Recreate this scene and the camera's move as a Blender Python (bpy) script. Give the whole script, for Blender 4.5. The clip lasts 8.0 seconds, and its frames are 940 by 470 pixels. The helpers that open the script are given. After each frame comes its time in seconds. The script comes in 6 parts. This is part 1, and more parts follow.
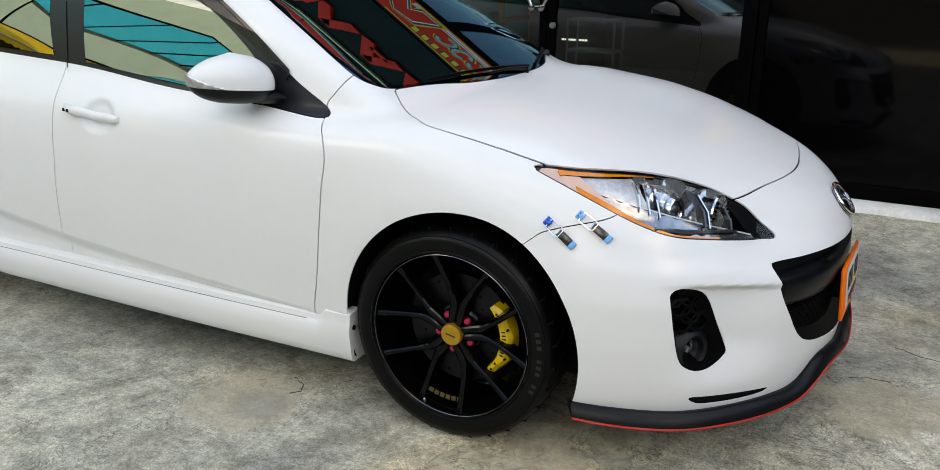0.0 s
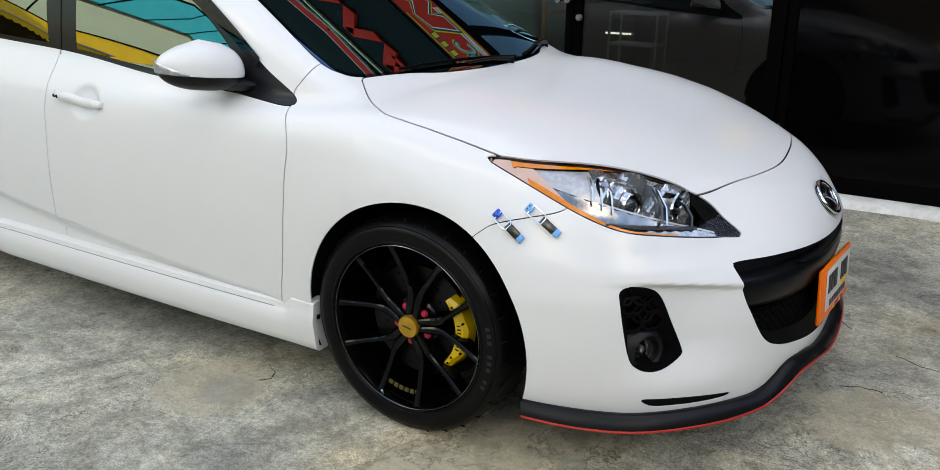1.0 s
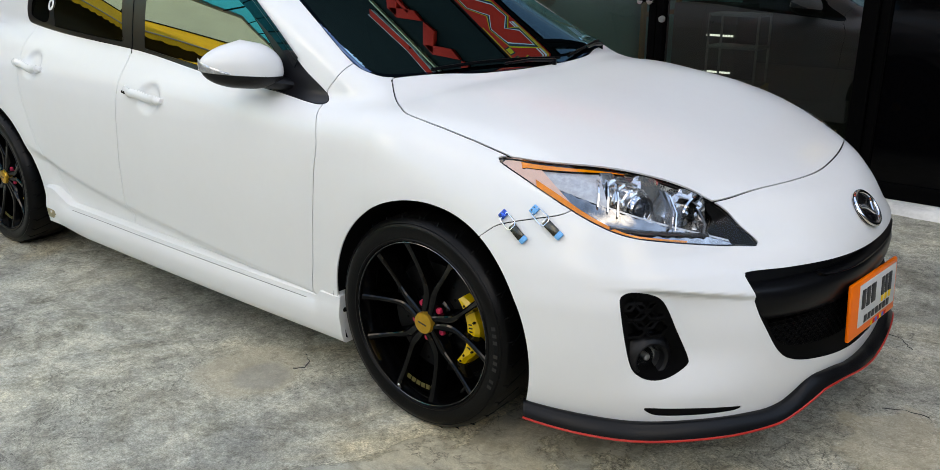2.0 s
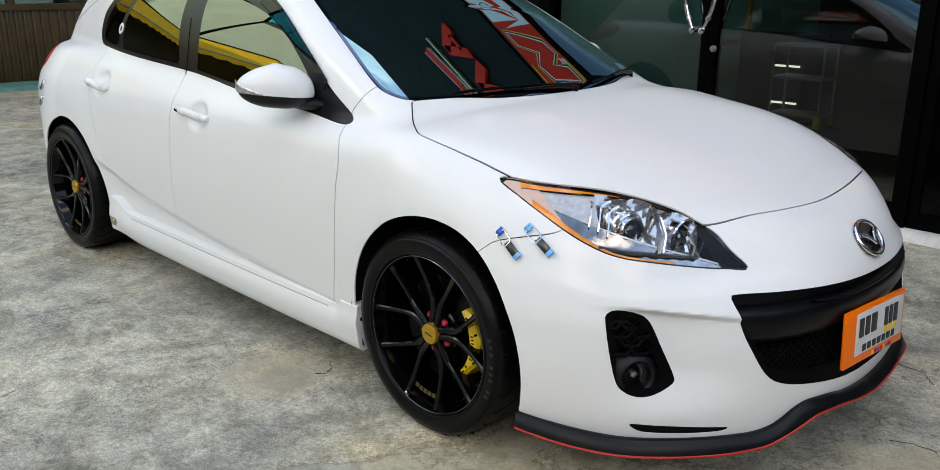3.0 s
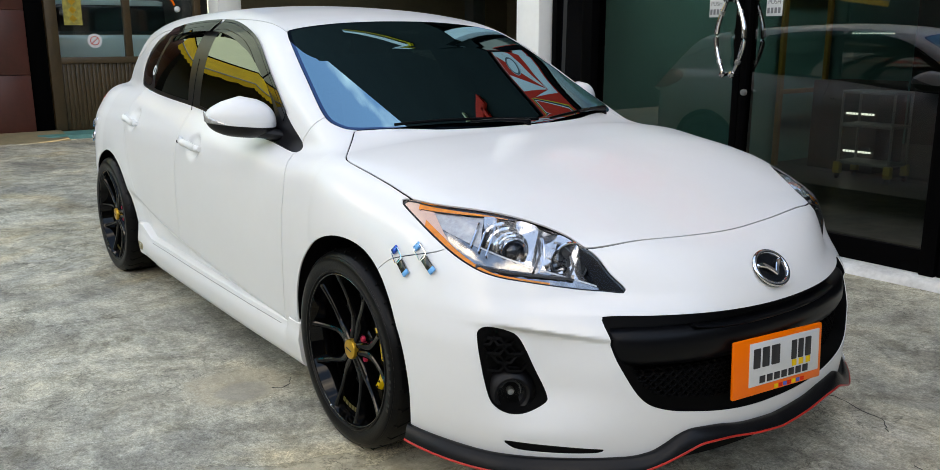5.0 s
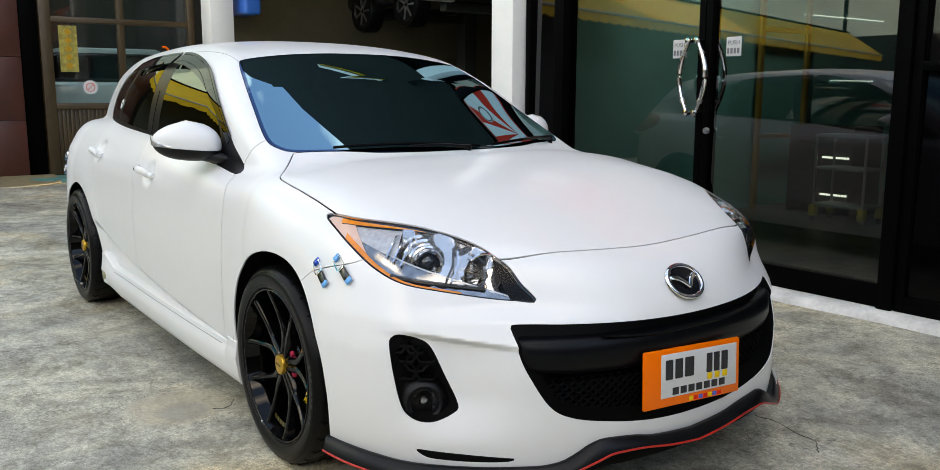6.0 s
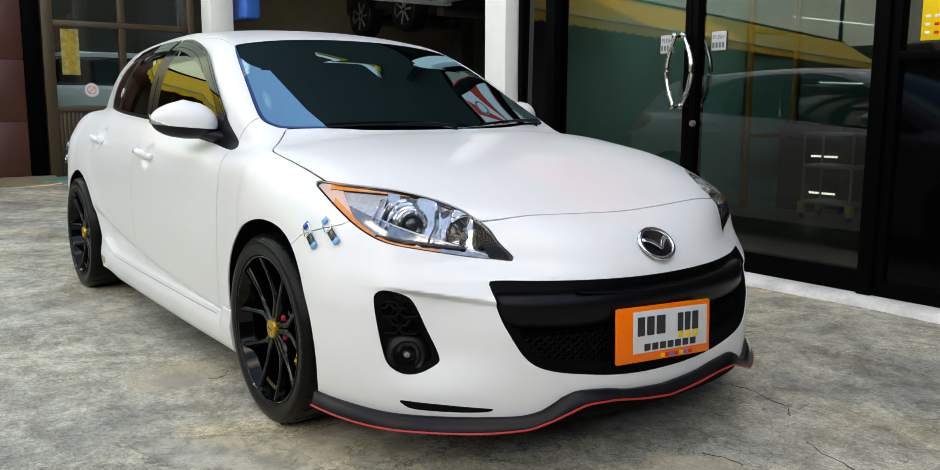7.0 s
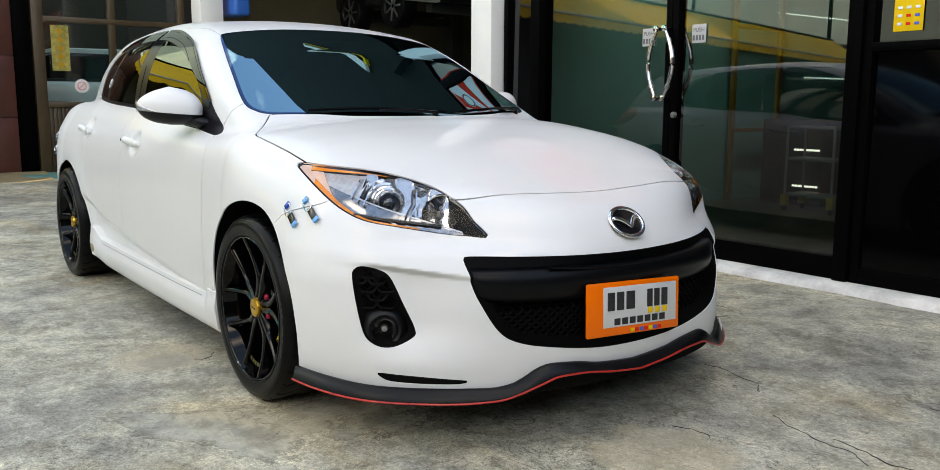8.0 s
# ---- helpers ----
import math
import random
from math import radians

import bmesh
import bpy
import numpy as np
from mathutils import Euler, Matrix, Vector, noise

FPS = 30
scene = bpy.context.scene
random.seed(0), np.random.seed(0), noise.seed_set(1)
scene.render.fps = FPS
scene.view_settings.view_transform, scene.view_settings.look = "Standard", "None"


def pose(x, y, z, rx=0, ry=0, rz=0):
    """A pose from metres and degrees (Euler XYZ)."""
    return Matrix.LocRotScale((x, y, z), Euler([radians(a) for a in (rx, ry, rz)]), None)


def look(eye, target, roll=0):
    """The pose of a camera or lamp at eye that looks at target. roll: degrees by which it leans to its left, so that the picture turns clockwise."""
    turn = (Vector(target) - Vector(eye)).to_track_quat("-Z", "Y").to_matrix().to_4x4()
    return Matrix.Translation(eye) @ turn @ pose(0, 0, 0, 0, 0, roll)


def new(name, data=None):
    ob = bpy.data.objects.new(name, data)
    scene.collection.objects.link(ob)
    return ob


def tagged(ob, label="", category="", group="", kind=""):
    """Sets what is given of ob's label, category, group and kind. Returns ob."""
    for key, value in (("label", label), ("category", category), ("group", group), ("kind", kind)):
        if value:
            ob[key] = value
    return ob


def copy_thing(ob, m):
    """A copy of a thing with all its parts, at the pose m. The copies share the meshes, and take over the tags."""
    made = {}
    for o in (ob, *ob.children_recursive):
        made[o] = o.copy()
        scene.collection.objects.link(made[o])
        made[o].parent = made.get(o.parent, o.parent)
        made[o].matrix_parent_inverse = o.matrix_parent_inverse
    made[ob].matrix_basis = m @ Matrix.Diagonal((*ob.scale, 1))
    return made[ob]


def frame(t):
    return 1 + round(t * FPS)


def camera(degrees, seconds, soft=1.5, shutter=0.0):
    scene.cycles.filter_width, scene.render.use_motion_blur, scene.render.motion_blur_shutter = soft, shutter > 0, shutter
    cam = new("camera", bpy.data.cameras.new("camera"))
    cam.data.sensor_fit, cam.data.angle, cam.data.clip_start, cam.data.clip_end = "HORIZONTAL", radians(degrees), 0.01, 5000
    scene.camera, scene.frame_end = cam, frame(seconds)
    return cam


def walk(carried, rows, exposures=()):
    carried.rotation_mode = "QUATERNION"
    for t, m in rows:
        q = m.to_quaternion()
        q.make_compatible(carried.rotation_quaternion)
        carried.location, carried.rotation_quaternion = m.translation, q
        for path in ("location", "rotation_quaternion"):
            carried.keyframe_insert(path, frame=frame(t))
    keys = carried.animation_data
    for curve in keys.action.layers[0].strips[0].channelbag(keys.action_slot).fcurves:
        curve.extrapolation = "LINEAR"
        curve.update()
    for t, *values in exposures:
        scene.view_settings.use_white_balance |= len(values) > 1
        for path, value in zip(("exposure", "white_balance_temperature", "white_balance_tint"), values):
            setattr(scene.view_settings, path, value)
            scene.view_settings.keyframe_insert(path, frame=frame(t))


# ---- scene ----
cam = camera(57.1, 8.0, 0.6)
PATH = [
    (0, (1.032, -2.787, 1.324), (0.19, -1.078, 0.715), 0.8),
    (0.5, (1.154, -2.722, 1.31), (0.231, -1.058, 0.693), 0.7),
    (1, (1.281, -2.609, 1.307), (0.303, -0.979, 0.685), 0.7),
    (1.5, (1.401, -2.525, 1.31), (0.325, -0.957, 0.688), 0.4),
    (2, (1.523, -2.462, 1.309), (0.321, -0.989, 0.689), 0.1),
    (2.2, (1.561, -2.454, 1.31), (0.311, -1.019, 0.694), 0.0),
    (3.5, (1.897, -2.326, 1.322), (0.514, -0.985, 0.785), 0.5),
    (4, (2.021, -2.192, 1.304), (0.58, -0.902, 0.794), 0.2),
    (4.2, (2.067, -2.138, 1.316), (0.579, -0.9, 0.811), -0.2),
    (5.3, (2.334, -1.984, 1.231), (0.759, -0.824, 0.814), 0.1),
    (5.5, (2.375, -1.95, 1.213), (0.794, -0.789, 0.825), 0.1),
    (6, (2.467, -1.869, 1.161), (0.875, -0.703, 0.835), 0.1),
    (6.5, (2.52, -1.869, 1.092), (0.924, -0.703, 0.786), 0.1),
    (7, (2.611, -1.909, 1.044), (1.016, -0.741, 0.745), 0.2),
    (7.5, (2.652, -1.946, 1.021), (1.061, -0.772, 0.72), 0.2),
    (8, (2.714, -1.922, 0.995), (1.128, -0.74, 0.695), 0.2),
]
walk(cam, [(t, look(eye, target, roll)) for t, eye, target, roll in PATH],
     exposures=[(0, 2.18, 8900, 11.5), (4, 2.20, 8850, 11.5), (6.5, 2.33, 9100, 11.5), (8, 2.35, 9150, 11.5)])

# ---------------------------------------------------------------- world and light
world = bpy.data.worlds.new("sky")
scene.world = world
world.use_nodes = True
wn = world.node_tree
sky = wn.nodes.new("ShaderNodeTexSky")
sky.sky_type, sky.sun_disc = "NISHITA", False
sky.sun_elevation, sky.sun_rotation = radians(33), radians(18)
sky.dust_density, sky.ozone_density = .6, 2.5
# broken cloud over the whole sky
way = wn.nodes.new("ShaderNodeTexCoord")
puff = wn.nodes.new("ShaderNodeTexNoise")
puff.inputs["Scale"].default_value, puff.inputs["Detail"].default_value, puff.inputs["Distortion"].default_value = 2.6, 7, .4
cover = wn.nodes.new("ShaderNodeValToRGB")
cover.color_ramp.elements[0].position, cover.color_ramp.elements[1].position = .52, .70
cloud = wn.nodes.new("ShaderNodeMix")
cloud.data_type = "RGBA"
cloud.inputs[7].default_value = (10.6, 10.5, 10.4, 1)
wn.links.new(way.outputs["Generated"], puff.inputs["Vector"])
wn.links.new(puff.outputs["Fac"], cover.inputs["Fac"])
wn.links.new(cover.outputs["Color"], cloud.inputs[0])
wn.links.new(sky.outputs[0], cloud.inputs[6])
wn.links.new(cloud.outputs[2], wn.nodes["Background"].inputs[0])
wn.nodes["Background"].inputs[1].default_value = 0.15
sun = new("sun", bpy.data.lights.new("sun", "SUN"))
sun.data.energy, sun.data.angle, sun.data.color = 4.2, radians(.6), (1.0, .95, .87)
sun.matrix_world = look((-2.5, 7.5, 5.2), (0, 0, 0))


# ---------------------------------------------------------------- materials
def material(name, color, rough=.5, metal=0., coat=0., spec=.5, vary=.0, scale=8., bump=0., bump_scale=60., color2=None, ior=1.5):
    """A Principled material with mottling at two scales and fine relief."""
    m = bpy.data.materials.new(name)
    m.use_nodes = True
    nt = m.node_tree
    b = nt.nodes["Principled BSDF"]
    b.inputs["Base Color"].default_value = (*color, 1)
    b.inputs["Roughness"].default_value, b.inputs["Metallic"].default_value = rough, metal
    b.inputs["Coat Weight"].default_value, b.inputs["Coat Roughness"].default_value = coat, .03
    b.inputs["Specular IOR Level"].default_value, b.inputs["IOR"].default_value = spec, ior
    pos = nt.nodes.new("ShaderNodeTexCoord")
    if vary or color2:
        n1, n2 = nt.nodes.new("ShaderNodeTexNoise"), nt.nodes.new("ShaderNodeTexNoise")
        n1.inputs["Scale"].default_value, n2.inputs["Scale"].default_value = scale, scale * 9
        n1.inputs["Detail"].default_value = n2.inputs["Detail"].default_value = 6
        add = nt.nodes.new("ShaderNodeMath")
        add.operation = "MULTIPLY_ADD"
        add.inputs[1].default_value = .35
        ramp = nt.nodes.new("ShaderNodeValToRGB")
        c2 = color2 or tuple(c * (1 - vary) for c in color)
        ramp.color_ramp.elements[0].position, ramp.color_ramp.elements[1].position = .45, .9
        ramp.color_ramp.elements[0].color, ramp.color_ramp.elements[1].color = (*color, 1), (*c2, 1)
        for n in (n1, n2):
            nt.links.new(pos.outputs["Object"], n.inputs["Vector"])
        nt.links.new(n2.outputs["Fac"], add.inputs[0])
        nt.links.new(n1.outputs["Fac"], add.inputs[2])
        nt.links.new(add.outputs[0], ramp.inputs["Fac"])
        nt.links.new(ramp.outputs["Color"], b.inputs["Base Color"])
    if bump:
        n3, bp = nt.nodes.new("ShaderNodeTexNoise"), nt.nodes.new("ShaderNodeBump")
        n3.inputs["Scale"].default_value, n3.inputs["Detail"].default_value = bump_scale, 4
        bp.inputs["Strength"].default_value, bp.inputs["Distance"].default_value = bump, .004
        nt.links.new(pos.outputs["Object"], n3.inputs["Vector"])
        nt.links.new(n3.outputs["Fac"], bp.inputs["Height"])
        nt.links.new(bp.outputs["Normal"], b.inputs["Normal"])
    return m


def pane_material(name, tint, ior, rough=.0, film=(1, 1, 1)):
    """Tinted sheet glass: clear by its tint, mirroring by its Fresnel."""
    m = bpy.data.materials.new(name)
    m.use_nodes = True
    nt = m.node_tree
    nt.nodes.remove(nt.nodes["Principled BSDF"])
    fres, mix = nt.nodes.new("ShaderNodeFresnel"), nt.nodes.new("ShaderNodeMixShader")
    clear, gloss = nt.nodes.new("ShaderNodeBsdfTransparent"), nt.nodes.new("ShaderNodeBsdfGlossy")
    fres.inputs["IOR"].default_value = ior
    clear.inputs["Color"].default_value = (*tint, 1)
    gloss.inputs["Roughness"].default_value = rough
    gloss.inputs["Color"].default_value = (*film, 1)
    nt.links.new(fres.outputs[0], mix.inputs[0])
    nt.links.new(clear.outputs[0], mix.inputs[1])
    nt.links.new(gloss.outputs[0], mix.inputs[2])
    nt.links.new(mix.outputs[0], nt.nodes["Material Output"].inputs["Surface"])
    return m


PAINT = material("pearl_white_paint", (.765, .768, .76), .42, 0, .52, .20, vary=.03, scale=3)
PAINT.node_tree.nodes["Principled BSDF"].inputs["Coat Roughness"].default_value = .06
GAP = material("shadowed_gap", (.004, .004, .004), .9, spec=.1)
BLACK_PLASTIC = material("black_plastic", (.006, .006, .007), .40, spec=.25, vary=.25, scale=20, bump=.12, bump_scale=500)
GRILLE_BLACK = material("grille_black", (.0022, .0022, .0025), .5, spec=.06, vary=.3, scale=30)
GLOSS_BLACK = material("gloss_black", (.005, .005, .006), .10, 0, .1)
LIP_GREY = material("lip_rubber", (.0045, .0048, .0058), .34, spec=.20, vary=.25, scale=14, bump=.1, bump_scale=300)
RED_TRIM = material("red_trim", (.50, .02, .012), .35, 0, .3, vary=.15, scale=12)
TYRE = material("tyre_rubber", (.0028, .0028, .003), .34, spec=.16, vary=.4, scale=14, bump=.15, bump_scale=220)
RIM_BLACK = material("rim_black", (.0012, .0012, .0013), .06, .0, .0, .24)
CHROME = material("chrome", (.80, .81, .83), .07, 1.0)
STEEL = material("brushed_steel", (.55, .56, .57), .28, 1.0, vary=.2, scale=25)
DISC_STEEL = material("disc_steel", (.035, .035, .037), .4, 1.0, vary=.3, scale=20)
SKIRT_SHADE = material("skirt_shade_grey", (.22, .22, .215), .6, vary=.2, scale=20)
RIM_GLINT = material("rim_glint_steel", (.22, .22, .23), .18, 1.0, vary=.3, scale=20)
CLEAR = pane_material("clear_glass_back", (1, 1, 1), 1.0)
GOLD = material("gold_cap", (.75, .42, .05), .28, .8, vary=.2, scale=40)
LUG_PINK = material("pink_lug_nut", (.62, .03, .09), .3, .4)
CALIPER_YELLOW = material("caliper_yellow", (.76, .48, .004), .3, 0, .5, vary=.15, scale=20)
BLUE_METAL = material("blue_anodised", (.02, .10, .55), .25, .7, vary=.3, scale=40)
LIGHT_BLUE = material("blue_tape", (.10, .38, .72), .4, .2)
DULL_GOLD = material("dull_gold_print", (.08, .066, .015), .4)
SIDEWALL_PRINT = material("sidewall_print", (.008, .008, .0085), .5)
AMBER = material("amber_plastic", (1.0, .30, .004), .16, .05, .4, vary=.25, scale=60)
REFLECTOR = material("reflector_chrome", (.77, .77, .765), .08, .86, vary=.12, scale=55, bump=.06, bump_scale=30)
MILKY = material("milky_reflector", (.66, .67, .68), .22, .25, .4, vary=.35, scale=70, bump=.15, bump_scale=60)
BEAM_CHROME = material("beam_bowl_chrome", (.42, .42, .42), .10, 1.0, vary=.5, scale=40, bump=.12, bump_scale=34)
PILLAR_BLACK = material("satin_pillar_film", (.008, .008, .010), .30, spec=.28, vary=.2, scale=8)
LAMP_PALE = material("clear_lamp_housing", (.78, .54, .44), .3, .05, .5, vary=.1, scale=30)
SIGNAL_GREY = material("clear_signal_plastic", (.62, .63, .64), .14, .5, .5, vary=.5, scale=70, bump=.4, bump_scale=90)
FOG_BOWL = material("smoked_fog_bowl", (.26, .26, .27), .12, .6, .5, vary=.4, scale=60, bump=.3, bump_scale=60)
LAMP_GREY = material("lamp_housing", (.06, .062, .065), .2, .3, .5)
PLATE_WHITE = material("plate_white", (.62, .63, .62), .35, 0, .3, vary=.1, scale=12)
PLATE_ORANGE = material("plate_frame_orange", (1.0, .165, .003), .4, 0, .08, .3, vary=.05, scale=10)
INK = material("dark_print", (.02, .02, .022), .5)
CREAM = material("cream_print", (.72, .62, .36), .45)
RED_PRINT = material("red_print", (.74, .032, .016), .5, spec=.08)
YELLOW_PRINT = material("yellow_print", (.82, .52, .02), .5, spec=.12)
WHITE_PRINT = material("white_print", (.74, .74, .73), .5, spec=.15)
BLUE_PRINT = material("blue_print", (.05, .10, .5), .5)
INTERIOR = material("interior_dark", (.020, .020, .022), .75, vary=.3, scale=18)
CAR_GLASS = pane_material("car_tinted_glass", (.02, .022, .02), 3.1, 0.0, (.92, .97, .84))
QUARTER_GLASS = pane_material("quarter_glass", (.02, .022, .02), 1.45, 0.0, (.9, .95, .85))
SCREEN_GLASS = pane_material("windscreen_glass", (.02, .026, .025), 3.8, 0.0, (.42, .80, 1.0))
SCREEN_FRIT = pane_material("windscreen_border", (.002, .002, .003), 2.0, 0.0, (.30, .54, 1.0))
LENS = pane_material("lamp_lens", (.96, .965, .97), 1.25)
SHOP_GLASS = pane_material("shop_glass", (.27, .34, .33), 1.9)
SMOKE = pane_material("smoked_acrylic", (.016, .018, .020), 1.36)


# ---------------------------------------------------------------- mesh helpers
def mesh_object(name, verts, faces, mat, parent=None, label="", smooth=True, normals=None):
    me = bpy.data.meshes.new(name)
    me.from_pydata([tuple(v) for v in verts], [], [tuple(int(i) for i in f) for f in faces])
    me.materials.append(mat)
    if smooth:
        me.polygons.foreach_set("use_smooth", [True] * len(me.polygons))
    me.update()
    if normals is not None:
        me.normals_split_custom_set_from_vertices([tuple(n) for n in normals])
    ob = new(name, me)
    ob.parent = parent
    if label:
        tagged(ob, label)
    return ob


def part(name, bm, mat, parent=None, label="", sharp=40):
    """Links a bmesh as one mesh object under a thing or a part."""
    me = bpy.data.meshes.new(name)
    bmesh.ops.recalc_face_normals(bm, faces=bm.faces)
    for e in bm.edges:
        e.smooth = len(e.link_faces) == 2 and e.calc_face_angle(0) < radians(sharp)
    for f in bm.faces:
        f.smooth = True
    bm.to_mesh(me)
    bm.free()
    me.materials.append(mat)
    ob = new(name, me)
    ob.parent = parent
    if label:
        tagged(ob, label)
    return ob


def box(bm, lo, hi, bevel=.0, m=None, seg=2):
    r = bmesh.ops.create_cube(bm, size=1)
    c, d = (Vector(lo) + Vector(hi)) / 2, Vector(hi) - Vector(lo)
    bmesh.ops.transform(bm, verts=r["verts"], matrix=Matrix.Translation(c) @ Matrix.Diagonal((*d, 1)))
    vs = r["verts"]
    if bevel:
        es = list({e for v in vs for e in v.link_edges})
        g = bmesh.ops.bevel(bm, geom=es, offset=bevel, segments=seg, affect="EDGES", profile=.5)
        vs = list({v for f in g["faces"] for v in f.verts} | {v for v in vs if v.is_valid})
    if m is not None:
        bmesh.ops.transform(bm, verts=vs, matrix=m)
    return vs


def lathe(bm, profile, axis="Y", seg=48, centre=(0, 0, 0), closed=False):
    """Turns (radius, along) pairs round an axis."""
    rings = []
    for r, a in profile:
        ring = []
        for i in range(seg):
            t = 2 * math.pi * i / seg
            c, s = r * math.cos(t), r * math.sin(t)
            p = {"Y": (c, a, s), "X": (a, c, s), "Z": (c, s, a)}[axis]
            ring.append(bm.verts.new(Vector(p) + Vector(centre)))
        rings.append(ring)
    pairs = list(zip(rings, rings[1:])) + ([(rings[-1], rings[0])] if closed else [])
    for p, q in pairs:
        for i in range(seg):
            j = (i + 1) % seg
            bm.faces.new((p[i], p[j], q[j], q[i]))
    return rings


def tube(bm, pts, radius, seg=8, flat=1.0):
    """A round bar along points."""
    pts = [Vector(p) for p in pts]
    rings = []
    up = Vector((0, 0, 1))
    for i, p in enumerate(pts):
        d = (pts[min(i + 1, len(pts) - 1)] - pts[max(i - 1, 0)]).normalized()
        s = d.cross(up)
        s = d.cross(Vector((1, 0, 0))) if s.length < .05 else s
        s.normalize()
        n = s.cross(d)
        r = radius[i] if isinstance(radius, (list, tuple)) else radius
        rings.append([bm.verts.new(p + r * (math.cos(2 * math.pi * k / seg) * s + flat * math.sin(2 * math.pi * k / seg) * n)) for k in range(seg)])
    for a, b in zip(rings, rings[1:]):
        for k in range(seg):
            bm.faces.new((a[k], a[(k + 1) % seg], b[(k + 1) % seg], b[k]))
    bm.faces.new(rings[0])
    bm.faces.new(rings[-1][::-1])


def bez(p0, p1, p2, p3, n):
    p0, p1, p2, p3 = map(Vector, (p0, p1, p2, p3))
    return [(1 - t) ** 3 * p0 + 3 * t * (1 - t) ** 2 * p1 + 3 * t * t * (1 - t) * p2 + t ** 3 * p3 for t in (i / (n - 1) for i in range(n))]


def text_part(name, body_text, size, m, mat, parent, depth=.001, align="CENTER", label=""):
    """Lettering as a mesh of its own."""
    cu = bpy.data.curves.new(name, "FONT")
    cu.body, cu.size, cu.extrude, cu.align_x, cu.align_y = body_text, size, depth, align, "CENTER"
    tmp = bpy.data.objects.new(name, cu)
    scene.collection.objects.link(tmp)
    me = bpy.data.meshes.new_from_object(tmp.evaluated_get(bpy.context.evaluated_depsgraph_get()))
    bpy.data.objects.remove(tmp)
    me.materials.clear()
    me.materials.append(mat)
    ob = new(name, me)
    ob.parent = parent
    ob.matrix_basis = m
    if label:
        tagged(ob, label)
    return ob


# ---------------------------------------------------------------- the car's shape
def curve1(x, pts):
    """Smooth curve through (x, value) pairs (monotone cubic), flat beyond the ends."""
    p = np.array(pts, float)
    X, Y = p[:, 0], p[:, 1]
    h = np.diff(X)
    d = np.diff(Y) / h
    m = np.zeros(len(X))
    m[1:-1] = np.where(d[:-1] * d[1:] > 0, 2 * d[:-1] * d[1:] / (d[:-1] + d[1:] + 1e-12), 0)
    m[0], m[-1] = d[0], d[-1]
    x = np.clip(x, X[0], X[-1])
    i = np.clip(np.searchsorted(X, x) - 1, 0, len(h) - 1)
    t = (x - X[i]) / h[i]
    a, b = (1 + 2 * t) * (1 - t) ** 2, t * t * (3 - 2 * t)
    return a * Y[i] + t * (1 - t) ** 2 * h[i] * m[i] + b * Y[i + 1] - t * t * (1 - t) * h[i] * m[i + 1]


def smax(a, b, k):
    h = np.clip(0.5 + 0.5 * (a - b) / k, 0, 1)
    return b + (a - b) * h + k * h * (1 - h)


def smin(a, b, k):
    return -smax(-a, -b, k)


XC, XR = -0.20, -2.75     # the two ends of the body's spine: it closes round them
# half width of the body's flank along the car, and the nose by the angle round XC (degrees from straight ahead)
FLANK = [(-3.6, .735), (-2.75, .803), (-2.3, .810), (-1.9, .812), (-1.4, .820), (-.8, .824), (-.45, .822), (-.2, .824)]
NOSE = [(0, 1.178), (12, 1.181), (20, 1.177), (27, 1.165), (34, 1.148), (40, 1.128), (47, 1.083), (54, 1.025), (62, .950), (70, .890), (80, .845), (90, .824)]
SECTION = [(.10, -.035), (.20, -.028), (.32, -.018), (.45, -.008), (.58, -.001), (.68, 0), (.76, -.005), (.83, -.020), (.90, -.055), (1.05, -.14)]
NOSE_LEAN = [(.10, -.050), (.18, -.028), (.28, -.008), (.40, 0), (.48, 0), (.56, -.014), (.64, -.043), (.72, -.078), (.80, -.13), (1.0, -.35)]
CORNER_LEAN = [(.10, -.03), (.2, -.015), (.3, -.004), (.42, 0), (.50, -.006), (.57, -.042), (.617, -.096), (.67, -.128), (.723, -.155), (.80, -.21), (1.0, -.40)]
TOP = [(-3.6, .98), (-3.2, 1.02), (-2.4, 1.03), (-1.5, .985), (-.8, .94), (-.45, .925), (-.13, .94), (.1, .915), (.3, .876), (.5, .822), (.65, .772), (.78, .726), (.88, .685), (1.0, .62), (1.1, .55)]
ROOF = [(-3.5, 1.235), (-3.2, 1.295), (-2.8, 1.357), (-2.2, 1.396), (-1.7, 1.408), (-1.3, 1.389), (-1.0, 1.346), (-.7, 1.26)]
GREEN = [(-3.5, .45), (-3.0, .558), (-2.4, .668), (-1.6, .722), (-.9, .722), (-.3, .69)]


